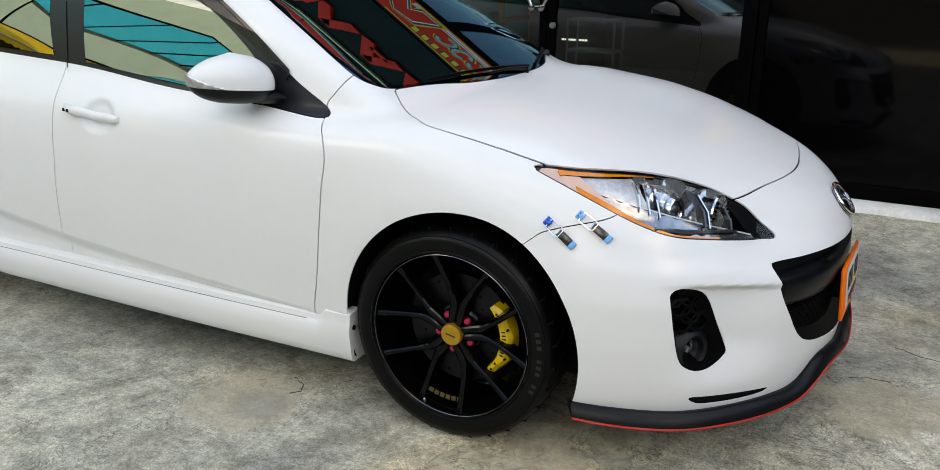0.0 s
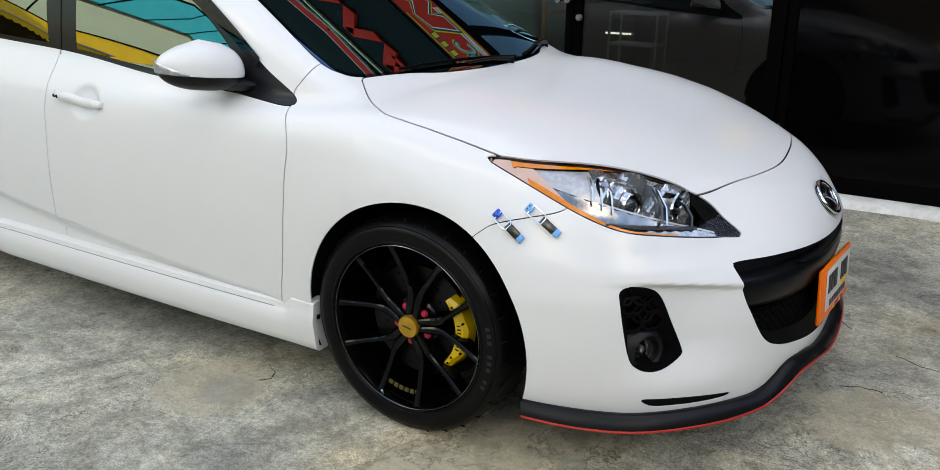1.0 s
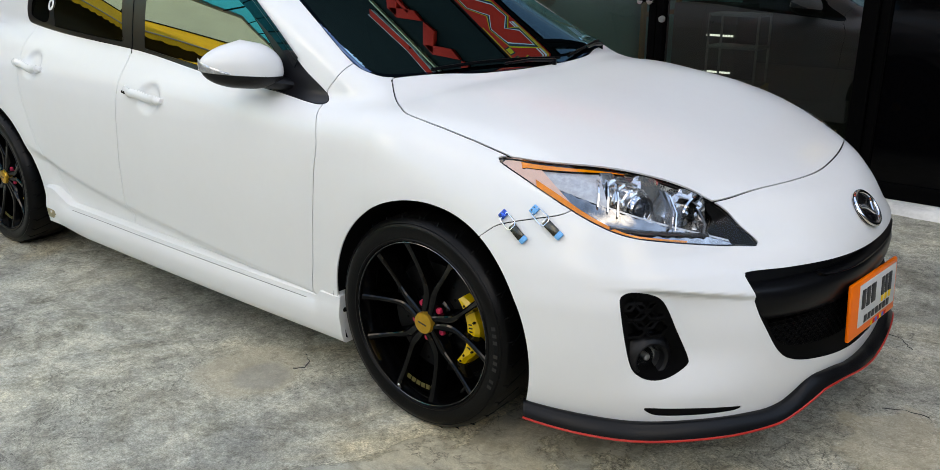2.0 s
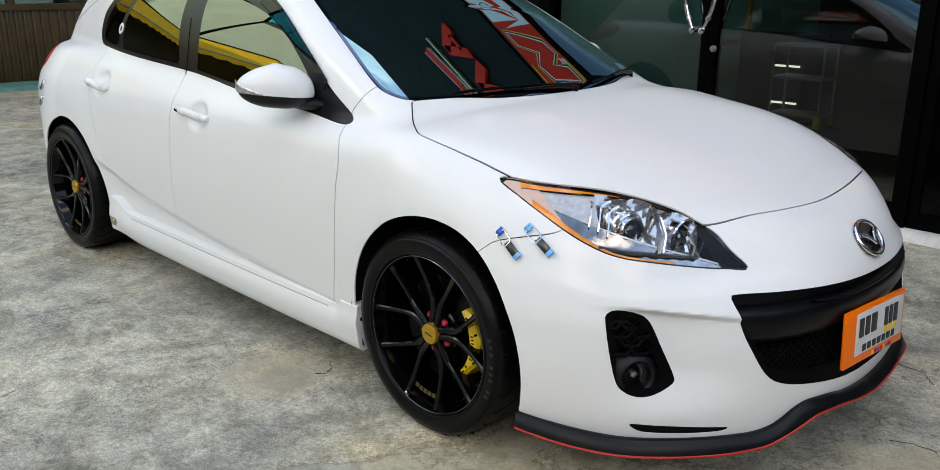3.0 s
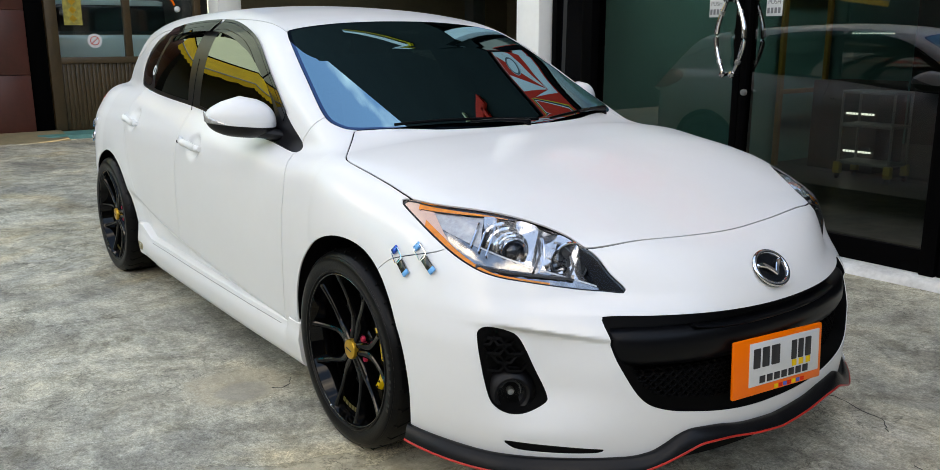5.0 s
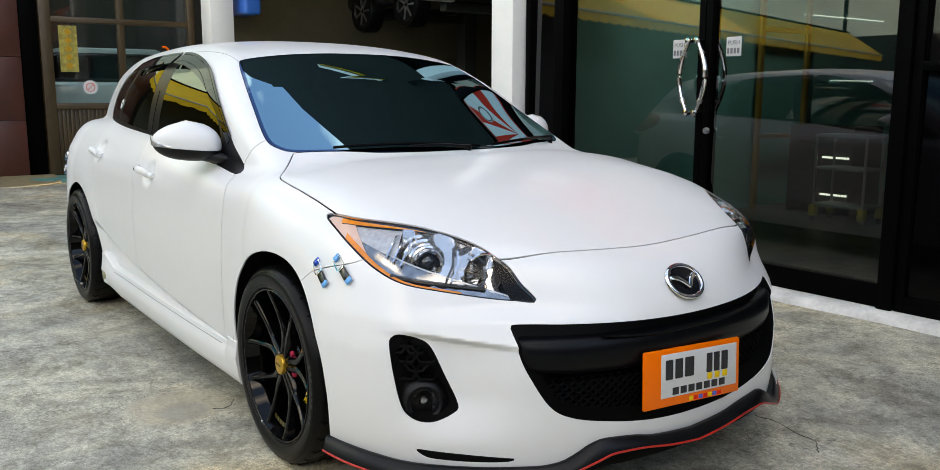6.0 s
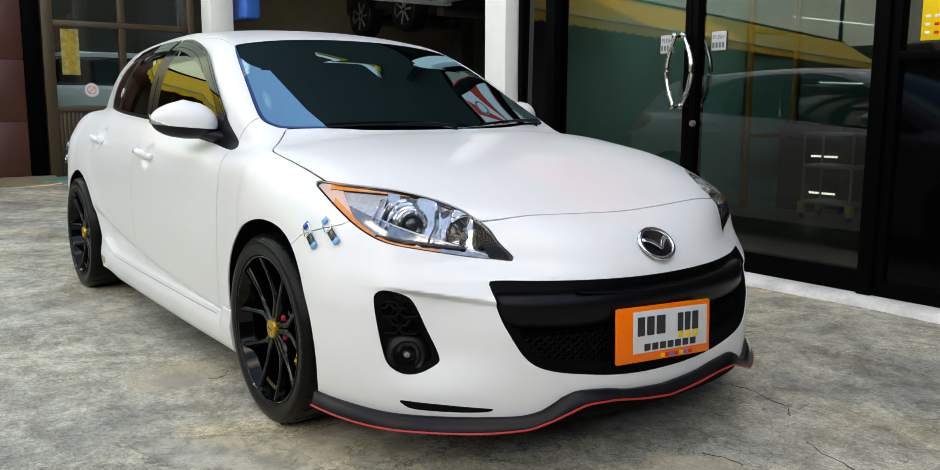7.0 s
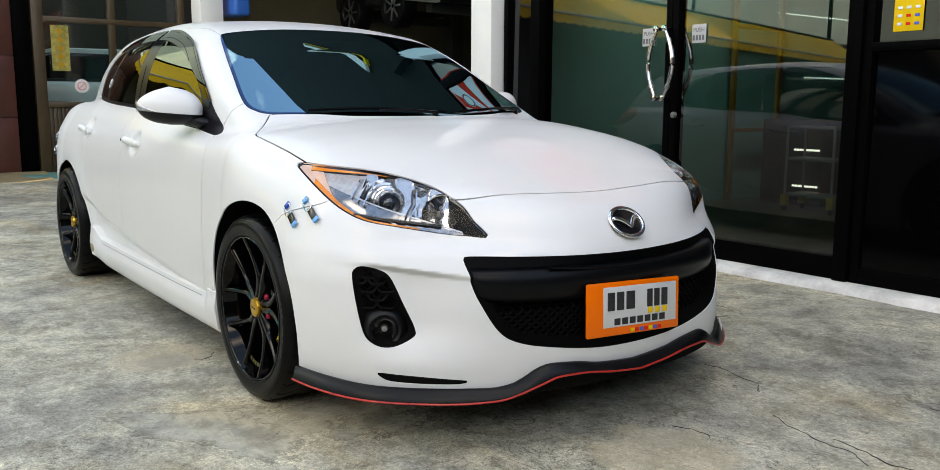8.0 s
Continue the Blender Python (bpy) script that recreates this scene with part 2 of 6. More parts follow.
def body(p):
    """Signed measure of the car's outer skin: below 0 inside."""
    x, a, z = p[..., 0], np.abs(p[..., 1]), p[..., 2]
    # flank, nose and tail
    tuck = np.clip((curve1(x, [(-2.3, .52), (-2.0, .44), (-1.5, .375), (-.9, .325), (-.45, .295)]) - z) / .06, 0, 1)
    tuck = .030 * tuck * tuck * (3 - 2 * tuck) * np.clip((-.36 - x) / .06, 0, 1) * np.clip((x + 2.35) / .15, 0, 1)
    dish = sum(.021 * np.exp(-(((x - hx) / .064) ** 2 + ((z - hz) / .048) ** 2) ** 2.6) for hx, hz in ((-1.312, .815), (-2.240, .862)))
    flank = a - curve1(x, FLANK) - curve1(z, SECTION) + tuck + dish
    phi = np.degrees(np.arctan2(a, np.maximum(x - XC, 1e-6)))
    w = np.clip((phi - 48) / 42, 0, 1)
    w = w * w * (3 - 2 * w)
    c = np.exp(-((phi - 26) / 13) ** 2)
    lean = (1 - w) * ((1 - c) * curve1(z, NOSE_LEAN) + c * curve1(z, CORNER_LEAN)) + w * curve1(z, SECTION)
    ramp = np.clip((.553 - .0022 * np.clip(40 - phi, 0, 20) - z) / .020, 0, 1)
    foot = np.clip((z - .25) / .14, 0, 1)
    scoop = .036 * np.exp(-((phi - 35) / np.where(phi > 35, 6, 7.5)) ** 2) * ramp * ramp * (3 - 2 * ramp) * foot * foot * (3 - 2 * foot)
    nose = np.hypot(x - XC, a) - curve1(phi, NOSE) - lean + scoop
    psi = np.degrees(np.arctan2(a, np.maximum(XR - x, 1e-6)))
    tail = np.hypot(x - XR, a) - curve1(psi, [(0, .82), (30, .845), (55, .85), (75, .825), (90, .803)]) - curve1(z, SECTION)
    wall = np.where(x > XC, nose, np.where(x < XR, tail, flank))
    # flares over the wheels
    for cx in (.01, -2.64):
        rr = np.hypot(x - cx, z - .315)
        wall = wall - .010 * np.exp(-((rr - .38) / .10) ** 2) * (a > .5)
    front = np.clip((x + .25) / .4, 0, 1)
    late = np.clip((.62 - x) / .4, 0, 1) * front
    crown = (.045 + .065 * front - .030 * late) * (a / .75) ** (2.4 + 1.8 * late)
    low = smax(wall, (z - curve1(x, TOP) + crown) * .93, .07)
    # cabin
    side = (a - curve1(x, GREEN) + .24 * (z - .95) + 1.6 * np.clip(z - .95, -.1, 1) ** 3) * .91
    roof = z - curve1(x, ROOF) + .043 * (a / .55) ** 2.2
    screen = ((x + .13 + .36 * a ** 2) + (z - .93) / .52) * .46
    hatch = (-(x + 3.48) + .30 * a ** 2 + (z - .95) * 1.05) * .68
    cab = smax(smax(side, roof, .05), smax(screen, hatch, .05), .05)
    return smin(low, np.maximum(cab, .80 - z), .03)


# ---------------------------------------------------------------- the car's skin: one smooth shape, cut into panels
def closed_curve(pts, n=8):
    """Smooth closed outline through the points."""
    p = np.array(pts, float)
    out = []
    for i in range(len(p)):
        a, b, c, d = p[i - 1], p[i], p[(i + 1) % len(p)], p[(i + 2) % len(p)]
        for t in np.arange(n) / n:
            out.append(.5 * (2 * b + (c - a) * t + (2 * a - 5 * b + 4 * c - d) * t * t + (3 * b - 3 * c + d - a) * t ** 3))
    return np.array(out)


def outline_distance(q, poly):
    """Signed distance of plane points to a closed outline: below 0 inside."""
    best, inside = np.full(len(q), 1e9), np.zeros(len(q), bool)
    for a, b in zip(poly, np.roll(poly, -1, 0)):
        e, w = b - a, q - a
        t = np.clip((w @ e) / (e @ e + 1e-12), 0, 1)
        best = np.minimum(best, np.hypot(*(w - t[:, None] * e).T))
        cross = (a[1] > q[:, 1]) != (b[1] > q[:, 1])
        xi = a[0] + (q[:, 1] - a[1]) / (b[1] - a[1] + 1e-12) * e[0]
        inside ^= cross & (q[:, 0] < xi)
    return np.where(inside, -best, best)


def split(V, F, s):
    """Cuts a triangle mesh where the vertex values s change sign. Returns vertices, faces with s > 0, faces with s < 0."""
    s = np.where(np.abs(s) < 1e-5, 1e-5, s)
    pos = s[F] > 0
    n = pos.sum(1)
    keep_p, keep_n, mixed = F[n == 3], F[n == 0], F[(n == 1) | (n == 2)]
    if len(mixed) == 0:
        return V, keep_p, keep_n
    mp = s[mixed] > 0
    lone_pos = mp.sum(1) == 1
    lone = np.where(lone_pos, np.argmax(mp, 1), np.argmin(mp, 1))
    r = np.arange(len(mixed))
    a, b, c = mixed[r, lone], mixed[r, (lone + 1) % 3], mixed[r, (lone + 2) % 3]
    e = np.sort(np.concatenate([np.stack([a, b], 1), np.stack([a, c], 1)]), 1)
    ue, inv = np.unique(e, axis=0, return_inverse=True)
    inv = inv.reshape(-1)
    t = s[ue[:, 0]] / (s[ue[:, 0]] - s[ue[:, 1]])
    new_v = V[ue[:, 0]] + t[:, None] * (V[ue[:, 1]] - V[ue[:, 0]])
    ids = len(V) + inv
    ab, ac = ids[:len(a)], ids[len(a):]
    tip = np.stack([a, ab, ac], 1)
    rest = np.concatenate([np.stack([b, c, ac], 1), np.stack([b, ac, ab], 1)])
    both = np.concatenate([lone_pos, lone_pos])
    return np.concatenate([V, new_v]), np.concatenate([keep_p, tip[lone_pos], rest[~both]]), np.concatenate([keep_n, tip[~lone_pos], rest[both]])


def skin_normals(V):
    e = 1e-3
    g = np.stack([body(V + d) - body(V - d) for d in np.eye(3) * e], -1)
    return g / (np.linalg.norm(g, axis=1, keepdims=True) + 1e-9)


def skin_grid():
    """The half of the skin with y below 0, as a triangle mesh: rays from the spine out to the shape."""
    stations = [("m", x) for x in np.linspace(XR, XC, 190)[1:-1]]
    stations = [("r", a) for a in np.linspace(0, 90, 40)] + stations + [("f", a) for a in np.linspace(90, 0, 150)]
    th = np.radians(np.concatenate([np.linspace(-75, -20, 50)[:-1], np.linspace(-20, 8, 84)[:-1], np.linspace(8, 50, 66)[:-1], np.linspace(50, 90, 60)]))
    O, D = [], []
    for k, v in stations:
        o = (XC if k == "f" else XR if k == "r" else v, 0, .48)
        h = {"m": (0, -1), "f": (math.cos(math.radians(v)), -math.sin(math.radians(v))), "r": (-math.cos(math.radians(v)), -math.sin(math.radians(v)))}[k]
        for t in th:
            O.append(o)
            D.append((h[0] * math.cos(t), h[1] * math.cos(t), math.sin(t)))
    O, D = np.array(O), np.array(D)
    lo, hi = np.zeros(len(O)), np.full(len(O), .15)
    for _ in range(14):
        out = body(O + hi[:, None] * D) > 0
        lo, hi = np.where(out, lo, hi), np.where(out, hi, hi + .1)
    for _ in range(26):
        mid = (lo + hi) / 2
        out = body(O + mid[:, None] * D) > 0
        lo, hi = np.where(out, lo, mid), np.where(out, mid, hi)
    V = O + hi[:, None] * D
    nS, nT = len(stations), len(th)
    i, j = np.meshgrid(np.arange(nS - 1), np.arange(nT - 1), indexing="ij")
    a = (i * nT + j).ravel()
    F = np.concatenate([np.stack([a, a + nT, a + nT + 1], 1), np.stack([a, a + nT + 1, a + 1], 1)])
    return V, F


def compact(V, F):
    used, inv = np.unique(F, return_inverse=True)
    return V[used], inv.reshape(F.shape)


def panel(name, V, F, mat, parent, label="", lip=.005, mirror=False, both=False, lift=0.0):
    """A panel of the skin with turned-in edges. mirror: on the other flank; both: over the whole width."""
    V, F = compact(V, F)
    V = V.copy()
    V[np.abs(V[:, 1]) < 1e-4, 1] = 0
    N = skin_normals(V)
    V = V + (lift[:, None] if isinstance(lift, np.ndarray) else lift) * N
    tri = V[F]
    area = np.linalg.norm(np.cross(tri[:, 1] - tri[:, 0], tri[:, 2] - tri[:, 0]), axis=1)
    F = F[area > 1e-9]
    cr = np.cross(V[F[:, 1]] - V[F[:, 0]], V[F[:, 2]] - V[F[:, 0]])
    flip = (cr * N[F[:, 0]]).sum(1) < 0
    F[flip] = F[flip][:, ::-1]
    if lip:
        e = np.concatenate([F[:, [0, 1]], F[:, [1, 2]], F[:, [2, 0]]])
        key = np.sort(e, 1)
        _, idx, cnt = np.unique(key, axis=0, return_index=True, return_counts=True)
        be = e[idx[cnt == 1]]
        be = be[~((np.abs(V[be[:, 0], 1]) < 1e-4) & (np.abs(V[be[:, 1], 1]) < 1e-4))]
        p, q = V[be[:, 0]], V[be[:, 1]]
        n = len(be)
        side = np.cross(q - p, N[be[:, 0]])
        side /= np.linalg.norm(side, axis=1, keepdims=True) + 1e-12
        base = len(V)
        V = np.concatenate([V, p, q, q - lip * N[be[:, 1]], p - lip * N[be[:, 0]]])
        N = np.concatenate([N, side, side, side, side])
        k = np.arange(n)
        F2 = np.concatenate([np.stack([base + n + k, base + k, base + 3 * n + k], 1), np.stack([base + n + k, base + 3 * n + k, base + 2 * n + k], 1)])
        F = np.concatenate([F, F2])
    flipm = np.array([1, -1, 1])
    if both:
        k = len(V)
        V, N, F = np.concatenate([V, V * flipm]), np.concatenate([N, N * flipm]), np.concatenate([F, F[:, ::-1] + k])
    elif mirror:
        V, N, F = V * flipm, N * flipm, F[:, ::-1]
    return mesh_object(name, V, F, mat, parent, label, normals=N)


def diag(V):
    return np.stack([(V[:, 0] - np.abs(V[:, 1])) / math.sqrt(2), V[:, 2]], 1)


# outlines of the openings: lamps on the diagonal plane, grille from ahead, glass and doors from the side, bonnet from above
HEADLAMP = closed_curve([(-.372, .804), (-.345, .812), (-.28, .808), (-.20, .803), (-.125, .796), (-.05, .785), (.03, .767), (.09, .748), (.135, .727), (.18, .70), (.215, .662), (.258, .621),
                         (.20, .623), (.145, .628), (.07, .639), (.0, .65), (-.068, .66), (-.115, .671), (-.158, .687), (-.203, .708), (-.263, .741), (-.318, .772)])
FOG_OPENING = closed_curve([(-.116, .511), (-.111, .533), (-.084, .543), (-.04, .534), (-.005, .511), (.032, .436), (.066, .362), (.058, .341), (.015, .318), (-.025, .313), (-.06, .325), (-.083, .352), (-.102, .425)])
LOWER_SLOT = closed_curve([(-.045, .236), (-.032, .224), (-.008, .2145), (.05, .2115), (.12, .2105), (.185, .2115), (.207, .214), (.222, .2205), (.21, .2235), (.15, .2285), (.08, .2335), (.0, .2375), (-.032, .239)])
g = [(.519, .560), (.505, .573), (.39, .571), (.24, .568), (.12, .566), (0, .565)]
h = [(.515, .51), (.497, .447), (.45, .362), (.39, .326), (.28, .304), (.15, .288), (0, .283)]
far_end = [(.497, .51), (.468, .447), (.422, .366), (.372, .330)] + h[4:]
GRILLE = closed_curve(g + [(-a, b) for a, b in g[-2::-1]] + [(-a, b) for a, b in h] + far_end[-2::-1])
BONNET = [(-.153, 0), (-.160, .15), (-.193, .30), (-.243, .42), (-.292, .560), (-.301, .590), (-.296, .602), (-.285, .611), (-.23, .657), (-.17, .70), (-.12, .727), (-.05, .728), (.02, .722), (.11, .7155), (.20, .7145), (.24, .714), (.28, .706), (.32, .690), (.36, .667), (.40, .640), (.44, .612), (.51, .580),
          (.58, .553), (.63, .518), (.669, .468), (.709, .38), (.753, .23), (.775, .10), (.781, 0)]
BONNET = closed_curve(BONNET + [(x, -y) for x, y in BONNET[-2:0:-1]])
SCREEN = [(-.150, 0), (-.157, .15), (-.19, .30), (-.24, .42), (-.30, .58), (-.345, .632), (-.42, .648), (-.61, .612), (-.78, .574), (-.92, .534), (-.950, .50), (-.950, .35), (-.942, .18), (-.938, 0)]
SCREEN = closed_curve(SCREEN + [(x, -y) for x, y in SCREEN[-2:0:-1]])
SIDE_GLASS = closed_curve([(-.445, .88), (-.75, .903), (-1.07, .923), (-1.5, .966), (-2.1, .992), (-2.42, 1.012), (-2.51, 1.026), (-2.56, 1.08), (-2.56, 1.17), (-2.47, 1.245), (-2.33, 1.285), (-2.0, 1.312), (-1.62, 1.322), (-1.36, 1.31), (-1.1, 1.262), (-.93, 1.20), (-.745, 1.094), (-.58, .975)])
FRONT_PANE = closed_curve([(-.70, .912), (-1.07, .938), (-1.40, .9705), (-1.438, .9745), (-1.4475, .985), (-1.47, 1.08), (-1.50, 1.20), (-1.513, 1.262), (-1.508, 1.276), (-1.49, 1.28), (-1.38, 1.282), (-1.15, 1.246), (-.97, 1.185), (-.80, 1.085), (-.69, .985)])
REAR_PANE = closed_curve([(-1.603, .998), (-1.606, .988), (-1.64, .990), (-1.9, 1.0), (-2.19, 1.013), (-2.205, 1.018), (-2.212, 1.03), (-2.24, 1.10), (-2.20, 1.22), (-2.12, 1.27), (-1.9, 1.29), (-1.71, 1.298), (-1.69, 1.295), (-1.682, 1.28), (-1.65, 1.14)])
QUARTER_PANE = closed_curve([(-2.29, 1.03), (-2.46, 1.04), (-2.50, 1.09), (-2.48, 1.17), (-2.40, 1.24), (-2.28, 1.268), (-2.24, 1.25), (-2.29, 1.12)])
SEAM_DOOR = [(.10, -.47), (.30, -.468), (.40, -.450), (.5, -.436), (.6, -.425), (.7, -.414), (.77, -.405), (.817, -.415), (.877, -.452), (.912, -.463), (.95, -.437), (.99, -.411), (1.1, -.36)]
SEAM_MID = [(.1, -1.575), (.27, -1.568), (.4, -1.560), (.55, -1.548), (.7, -1.531), (.85, -1.528), (1.0, -1.54)]
SEAM_REAR = [(.1, -2.06), (.28, -2.08), (.42, -2.16), (.55, -2.235), (.70, -2.30), (.85, -2.36), (1.05, -2.38)]
SEAM_BUMPER = [(.0, .5), (.19, .60), (.23, .633), (.263, .658), (.305, .673), (.36, .688), (.425, .706), (.46, .74), (.5, .95), (1.2, 2.0)]


LIP_TOP = [(0, .235), (7, .245), (11, .258), (15, .262), (17, .252), (19, .228), (21, .210), (24, .202), (40, .202), (50, .208), (58, .212)]
LIP_EDGE = [(0, .210), (5, .219), (11, .232), (14, .231), (17, .212), (20, .190), (23, .174), (30, .167), (42, .167), (50, .172), (58, .180)]


def nose_angle(v):
    return np.degrees(np.arctan2(np.abs(v[:, 1]), np.maximum(v[:, 0] - XC, 1e-6)))


def lip_top(v):
    return curve1(nose_angle(v), LIP_TOP)


TAIL_LAMP = closed_curve([(-2.99, .935), (-3.1, .99), (-3.4, 1.0), (-3.65, .98), (-3.65, .84), (-3.3, .83), (-3.08, .87)])


def cut_skin():
    """All panels of one flank, by name: (vertices, faces)."""
    V, F = skin_grid()
    out = {}

    def take(value, gap=0.0):
        """Splits what is left by a function of the vertices: returns the part inside, keeps the part outside."""
        nonlocal V, F
        V, F_out, F_in = split(V, F, value(V) - gap)
        if gap:
            V, _, F_in = split(V, F_in, value(V) + gap)
        F = F_out
        return F_in

    far = lambda cond, v: np.where(cond, v, .5)
    take(lambda v: v[:, 2] - np.where(v[:, 0] > .1, lip_top(v) - .012, np.where((v[:, 0] < -.30) & (v[:, 0] > -2.3), .262, .18)))
    for cx, r in ((.022, .367), (-2.635, .358)):
        take(lambda v: far(np.abs(v[:, 1]) > .5, np.hypot(v[:, 0] - cx, v[:, 2] - .312) - r))
    out["grille_hole"] = take(lambda v: far((v[:, 0] > .55), outline_distance(v[:, 1:], GRILLE)))
    out["fog_hole"] = take(lambda v: far(v[:, 0] > .4, outline_distance(diag(v), FOG_OPENING)))
    out["slot_hole"] = take(lambda v: far(v[:, 0] > .4, outline_distance(diag(v), LOWER_SLOT)))
    out["lens"] = take(lambda v: far(v[:, 0] > .0, outline_distance(diag(v), HEADLAMP)), .0015)
    out["bonnet"] = take(lambda v: far(v[:, 2] > .6, outline_distance(v[:, :2], BONNET)), .0023)
    out["screen"] = take(lambda v: far(v[:, 2] > .88, outline_distance(v[:, :2], SCREEN)), .001)
    glass = lambda v: far(v[:, 2] > .85, outline_distance(v[:, [0, 2]], SIDE_GLASS))
    F_glass = take(glass, .001)
    rest = F
    F = F_glass
    for n, o in (("front_pane", FRONT_PANE), ("rear_pane", REAR_PANE), ("quarter_pane", QUARTER_PANE)):
        out[n] = take(lambda v: outline_distance(v[:, [0, 2]], o), .001)
    out["window_surround"] = F
    F = rest
    out["tail_lamp"] = take(lambda v: far(v[:, 0] < -2.8, outline_distance(v[:, [0, 2]], TAIL_LAMP)), .001)
    out["bumper"] = take(lambda v: far(v[:, 0] > .05, v[:, 2] - curve1(v[:, 0], SEAM_BUMPER)), .0015)
    out["fender"] = take(lambda v: curve1(v[:, 2], SEAM_DOOR) - v[:, 0], .0020)
    out["roof"] = take(lambda v: far((v[:, 2] > 1.1), np.abs(v[:, 1]) - .53 + .05 * np.clip(-v[:, 0] - 2.2, 0, 1)), .0015)
    belt = lambda v: v[:, 2] - (curve1(v[:, 0], [(-2.5, 1.028), (-2.1, .994), (-1.5, .968), (-1.07, .925), (-.445, .882), (-.2, .87)]))
    F_side = take(lambda v: np.maximum(belt(v), curve1(v[:, 2], SEAM_REAR) - v[:, 0]), .0015)
    rest = F
    F = F_side
    out["door_front"] = take(lambda v: curve1(v[:, 2], SEAM_MID) - v[:, 0], .0017)
    out["door_rear"] = F
    out["quarter"] = rest
    return V, out


car = tagged(new("car"), "white five-door hatchback with black wheels and tinted glass, parked on concrete", "car")
SV, PANELS = cut_skin()
panel("front_bumper", SV, PANELS["bumper"], PAINT, car, "white painted bumper with scooped fog lamp corners", both=True)
panel("bonnet", SV, PANELS["bonnet"], PAINT, car, both=True)
panel("roof", SV, PANELS["roof"], PAINT, car, both=True)
screen_v, screen_edge, screen_mid = split(SV, PANELS["screen"], outline_distance(SV[:, :2], SCREEN) + .013)
windscreen = panel("windscreen", screen_v, screen_mid, SCREEN_GLASS, car, "dark tinted windscreen", lip=0, both=True)
panel("screen_border", screen_v, screen_edge, SCREEN_FRIT, windscreen, "dark printed border of the glass", lip=0, both=True)
for other in (False, True):
    panel("front_fender", SV, PANELS["fender"], PAINT, car, mirror=other)
    panel("door", SV, PANELS["door_front"], PAINT, car, mirror=other)
    panel("door", SV, PANELS["door_rear"], PAINT, car, mirror=other)
    panel("tail_lamp", SV, PANELS["tail_lamp"], RED_TRIM, car, "red tail lamp", mirror=other)
    panel("rear_quarter", SV, PANELS["quarter"], PAINT, car, mirror=other)
    panel("window_surround", SV, PANELS["window_surround"], PILLAR_BLACK, car, "satin black window frames", mirror=other)
    for n in ("front_pane", "rear_pane", "quarter_pane"):
        panel("side_window", SV, PANELS[n], QUARTER_GLASS if n == "quarter_pane" else CAR_GLASS, car, "dark tinted side glass", lip=0, mirror=other)


def backing():
    """Black inner shell behind the panel gaps and openings."""
    V, F = skin_grid()
    V = V - .006 * skin_normals(V)
    far = lambda v, c, d: np.where(c, d, .5)
    for f in (lambda v: v[:, 2] - .17, lambda v: far(v, np.abs(v[:, 1]) > .45, np.hypot(v[:, 0] - .022, v[:, 2] - .312) - .375), lambda v: far(v, np.abs(v[:, 1]) > .45, np.hypot(v[:, 0] + 2.635, v[:, 2] - .312) - .365),
              lambda v: far(v, v[:, 0] > .55, outline_distance(v[:, 1:], GRILLE) - .01), lambda v: far(v, v[:, 0] > .4, outline_distance(diag(v), FOG_OPENING) - .012),
              lambda v: far(v, v[:, 0] > 0, outline_distance(diag(v), HEADLAMP) - .012), lambda v: far(v, v[:, 2] > .9, outline_distance(v[:, :2], SCREEN) + .02), lambda v: far(v, v[:, 2] > .86, outline_distance(v[:, [0, 2]], SIDE_GLASS) + .02)):
        V, F, _ = split(V, F, f(V))
    panel("inner_shell", V, F, GAP, car, "black inner body behind the panels", lip=0, both=True)


backing()

# ---------------------------------------------------------------- wheels
def rim_spoke(bm, base, side):
    """One slim spoke: it leaves the hub beside its twin, then bends and runs straight to its own place on the rim."""
    n, rows = 22, []
    c, s = math.cos(base), math.sin(base)
    for i in range(n):
        t = i / (n - 1)
        u = .024 + (.2290 - .024) * t
        d = u - .096
        v = side * (.0108 + .5700 * (d + math.sqrt(d * d + .0003)) / 2)
        slope = side * .5700 * (1 + d / math.sqrt(d * d + .0003)) / 2
        w = .0076 + .0040 * math.exp(-((u - .075) / .035) ** 2) + .0028 * t ** 6
        y = -.012 - .020 * t ** 1.6 + .012 * math.sin(math.pi * t)
        q = 1 / math.hypot(1, slope)
        rows.append([])
        for k, yy in ((-1.75, .040), (-1.20, .0085), (-.95, .0032), (-.50, .0), (.50, .0), (.95, .0032), (1.20, .0085), (1.75, .040)):
            uu, vv = u - k * w * slope * q, v + k * w * q
            rows[-1].append(bm.verts.new((uu * c - vv * s, y + yy, uu * s + vv * c)))
    for a, b in zip(rows, rows[1:]):
        for k in range(7):
            bm.faces.new((a[k], a[k + 1], b[k + 1], b[k]))


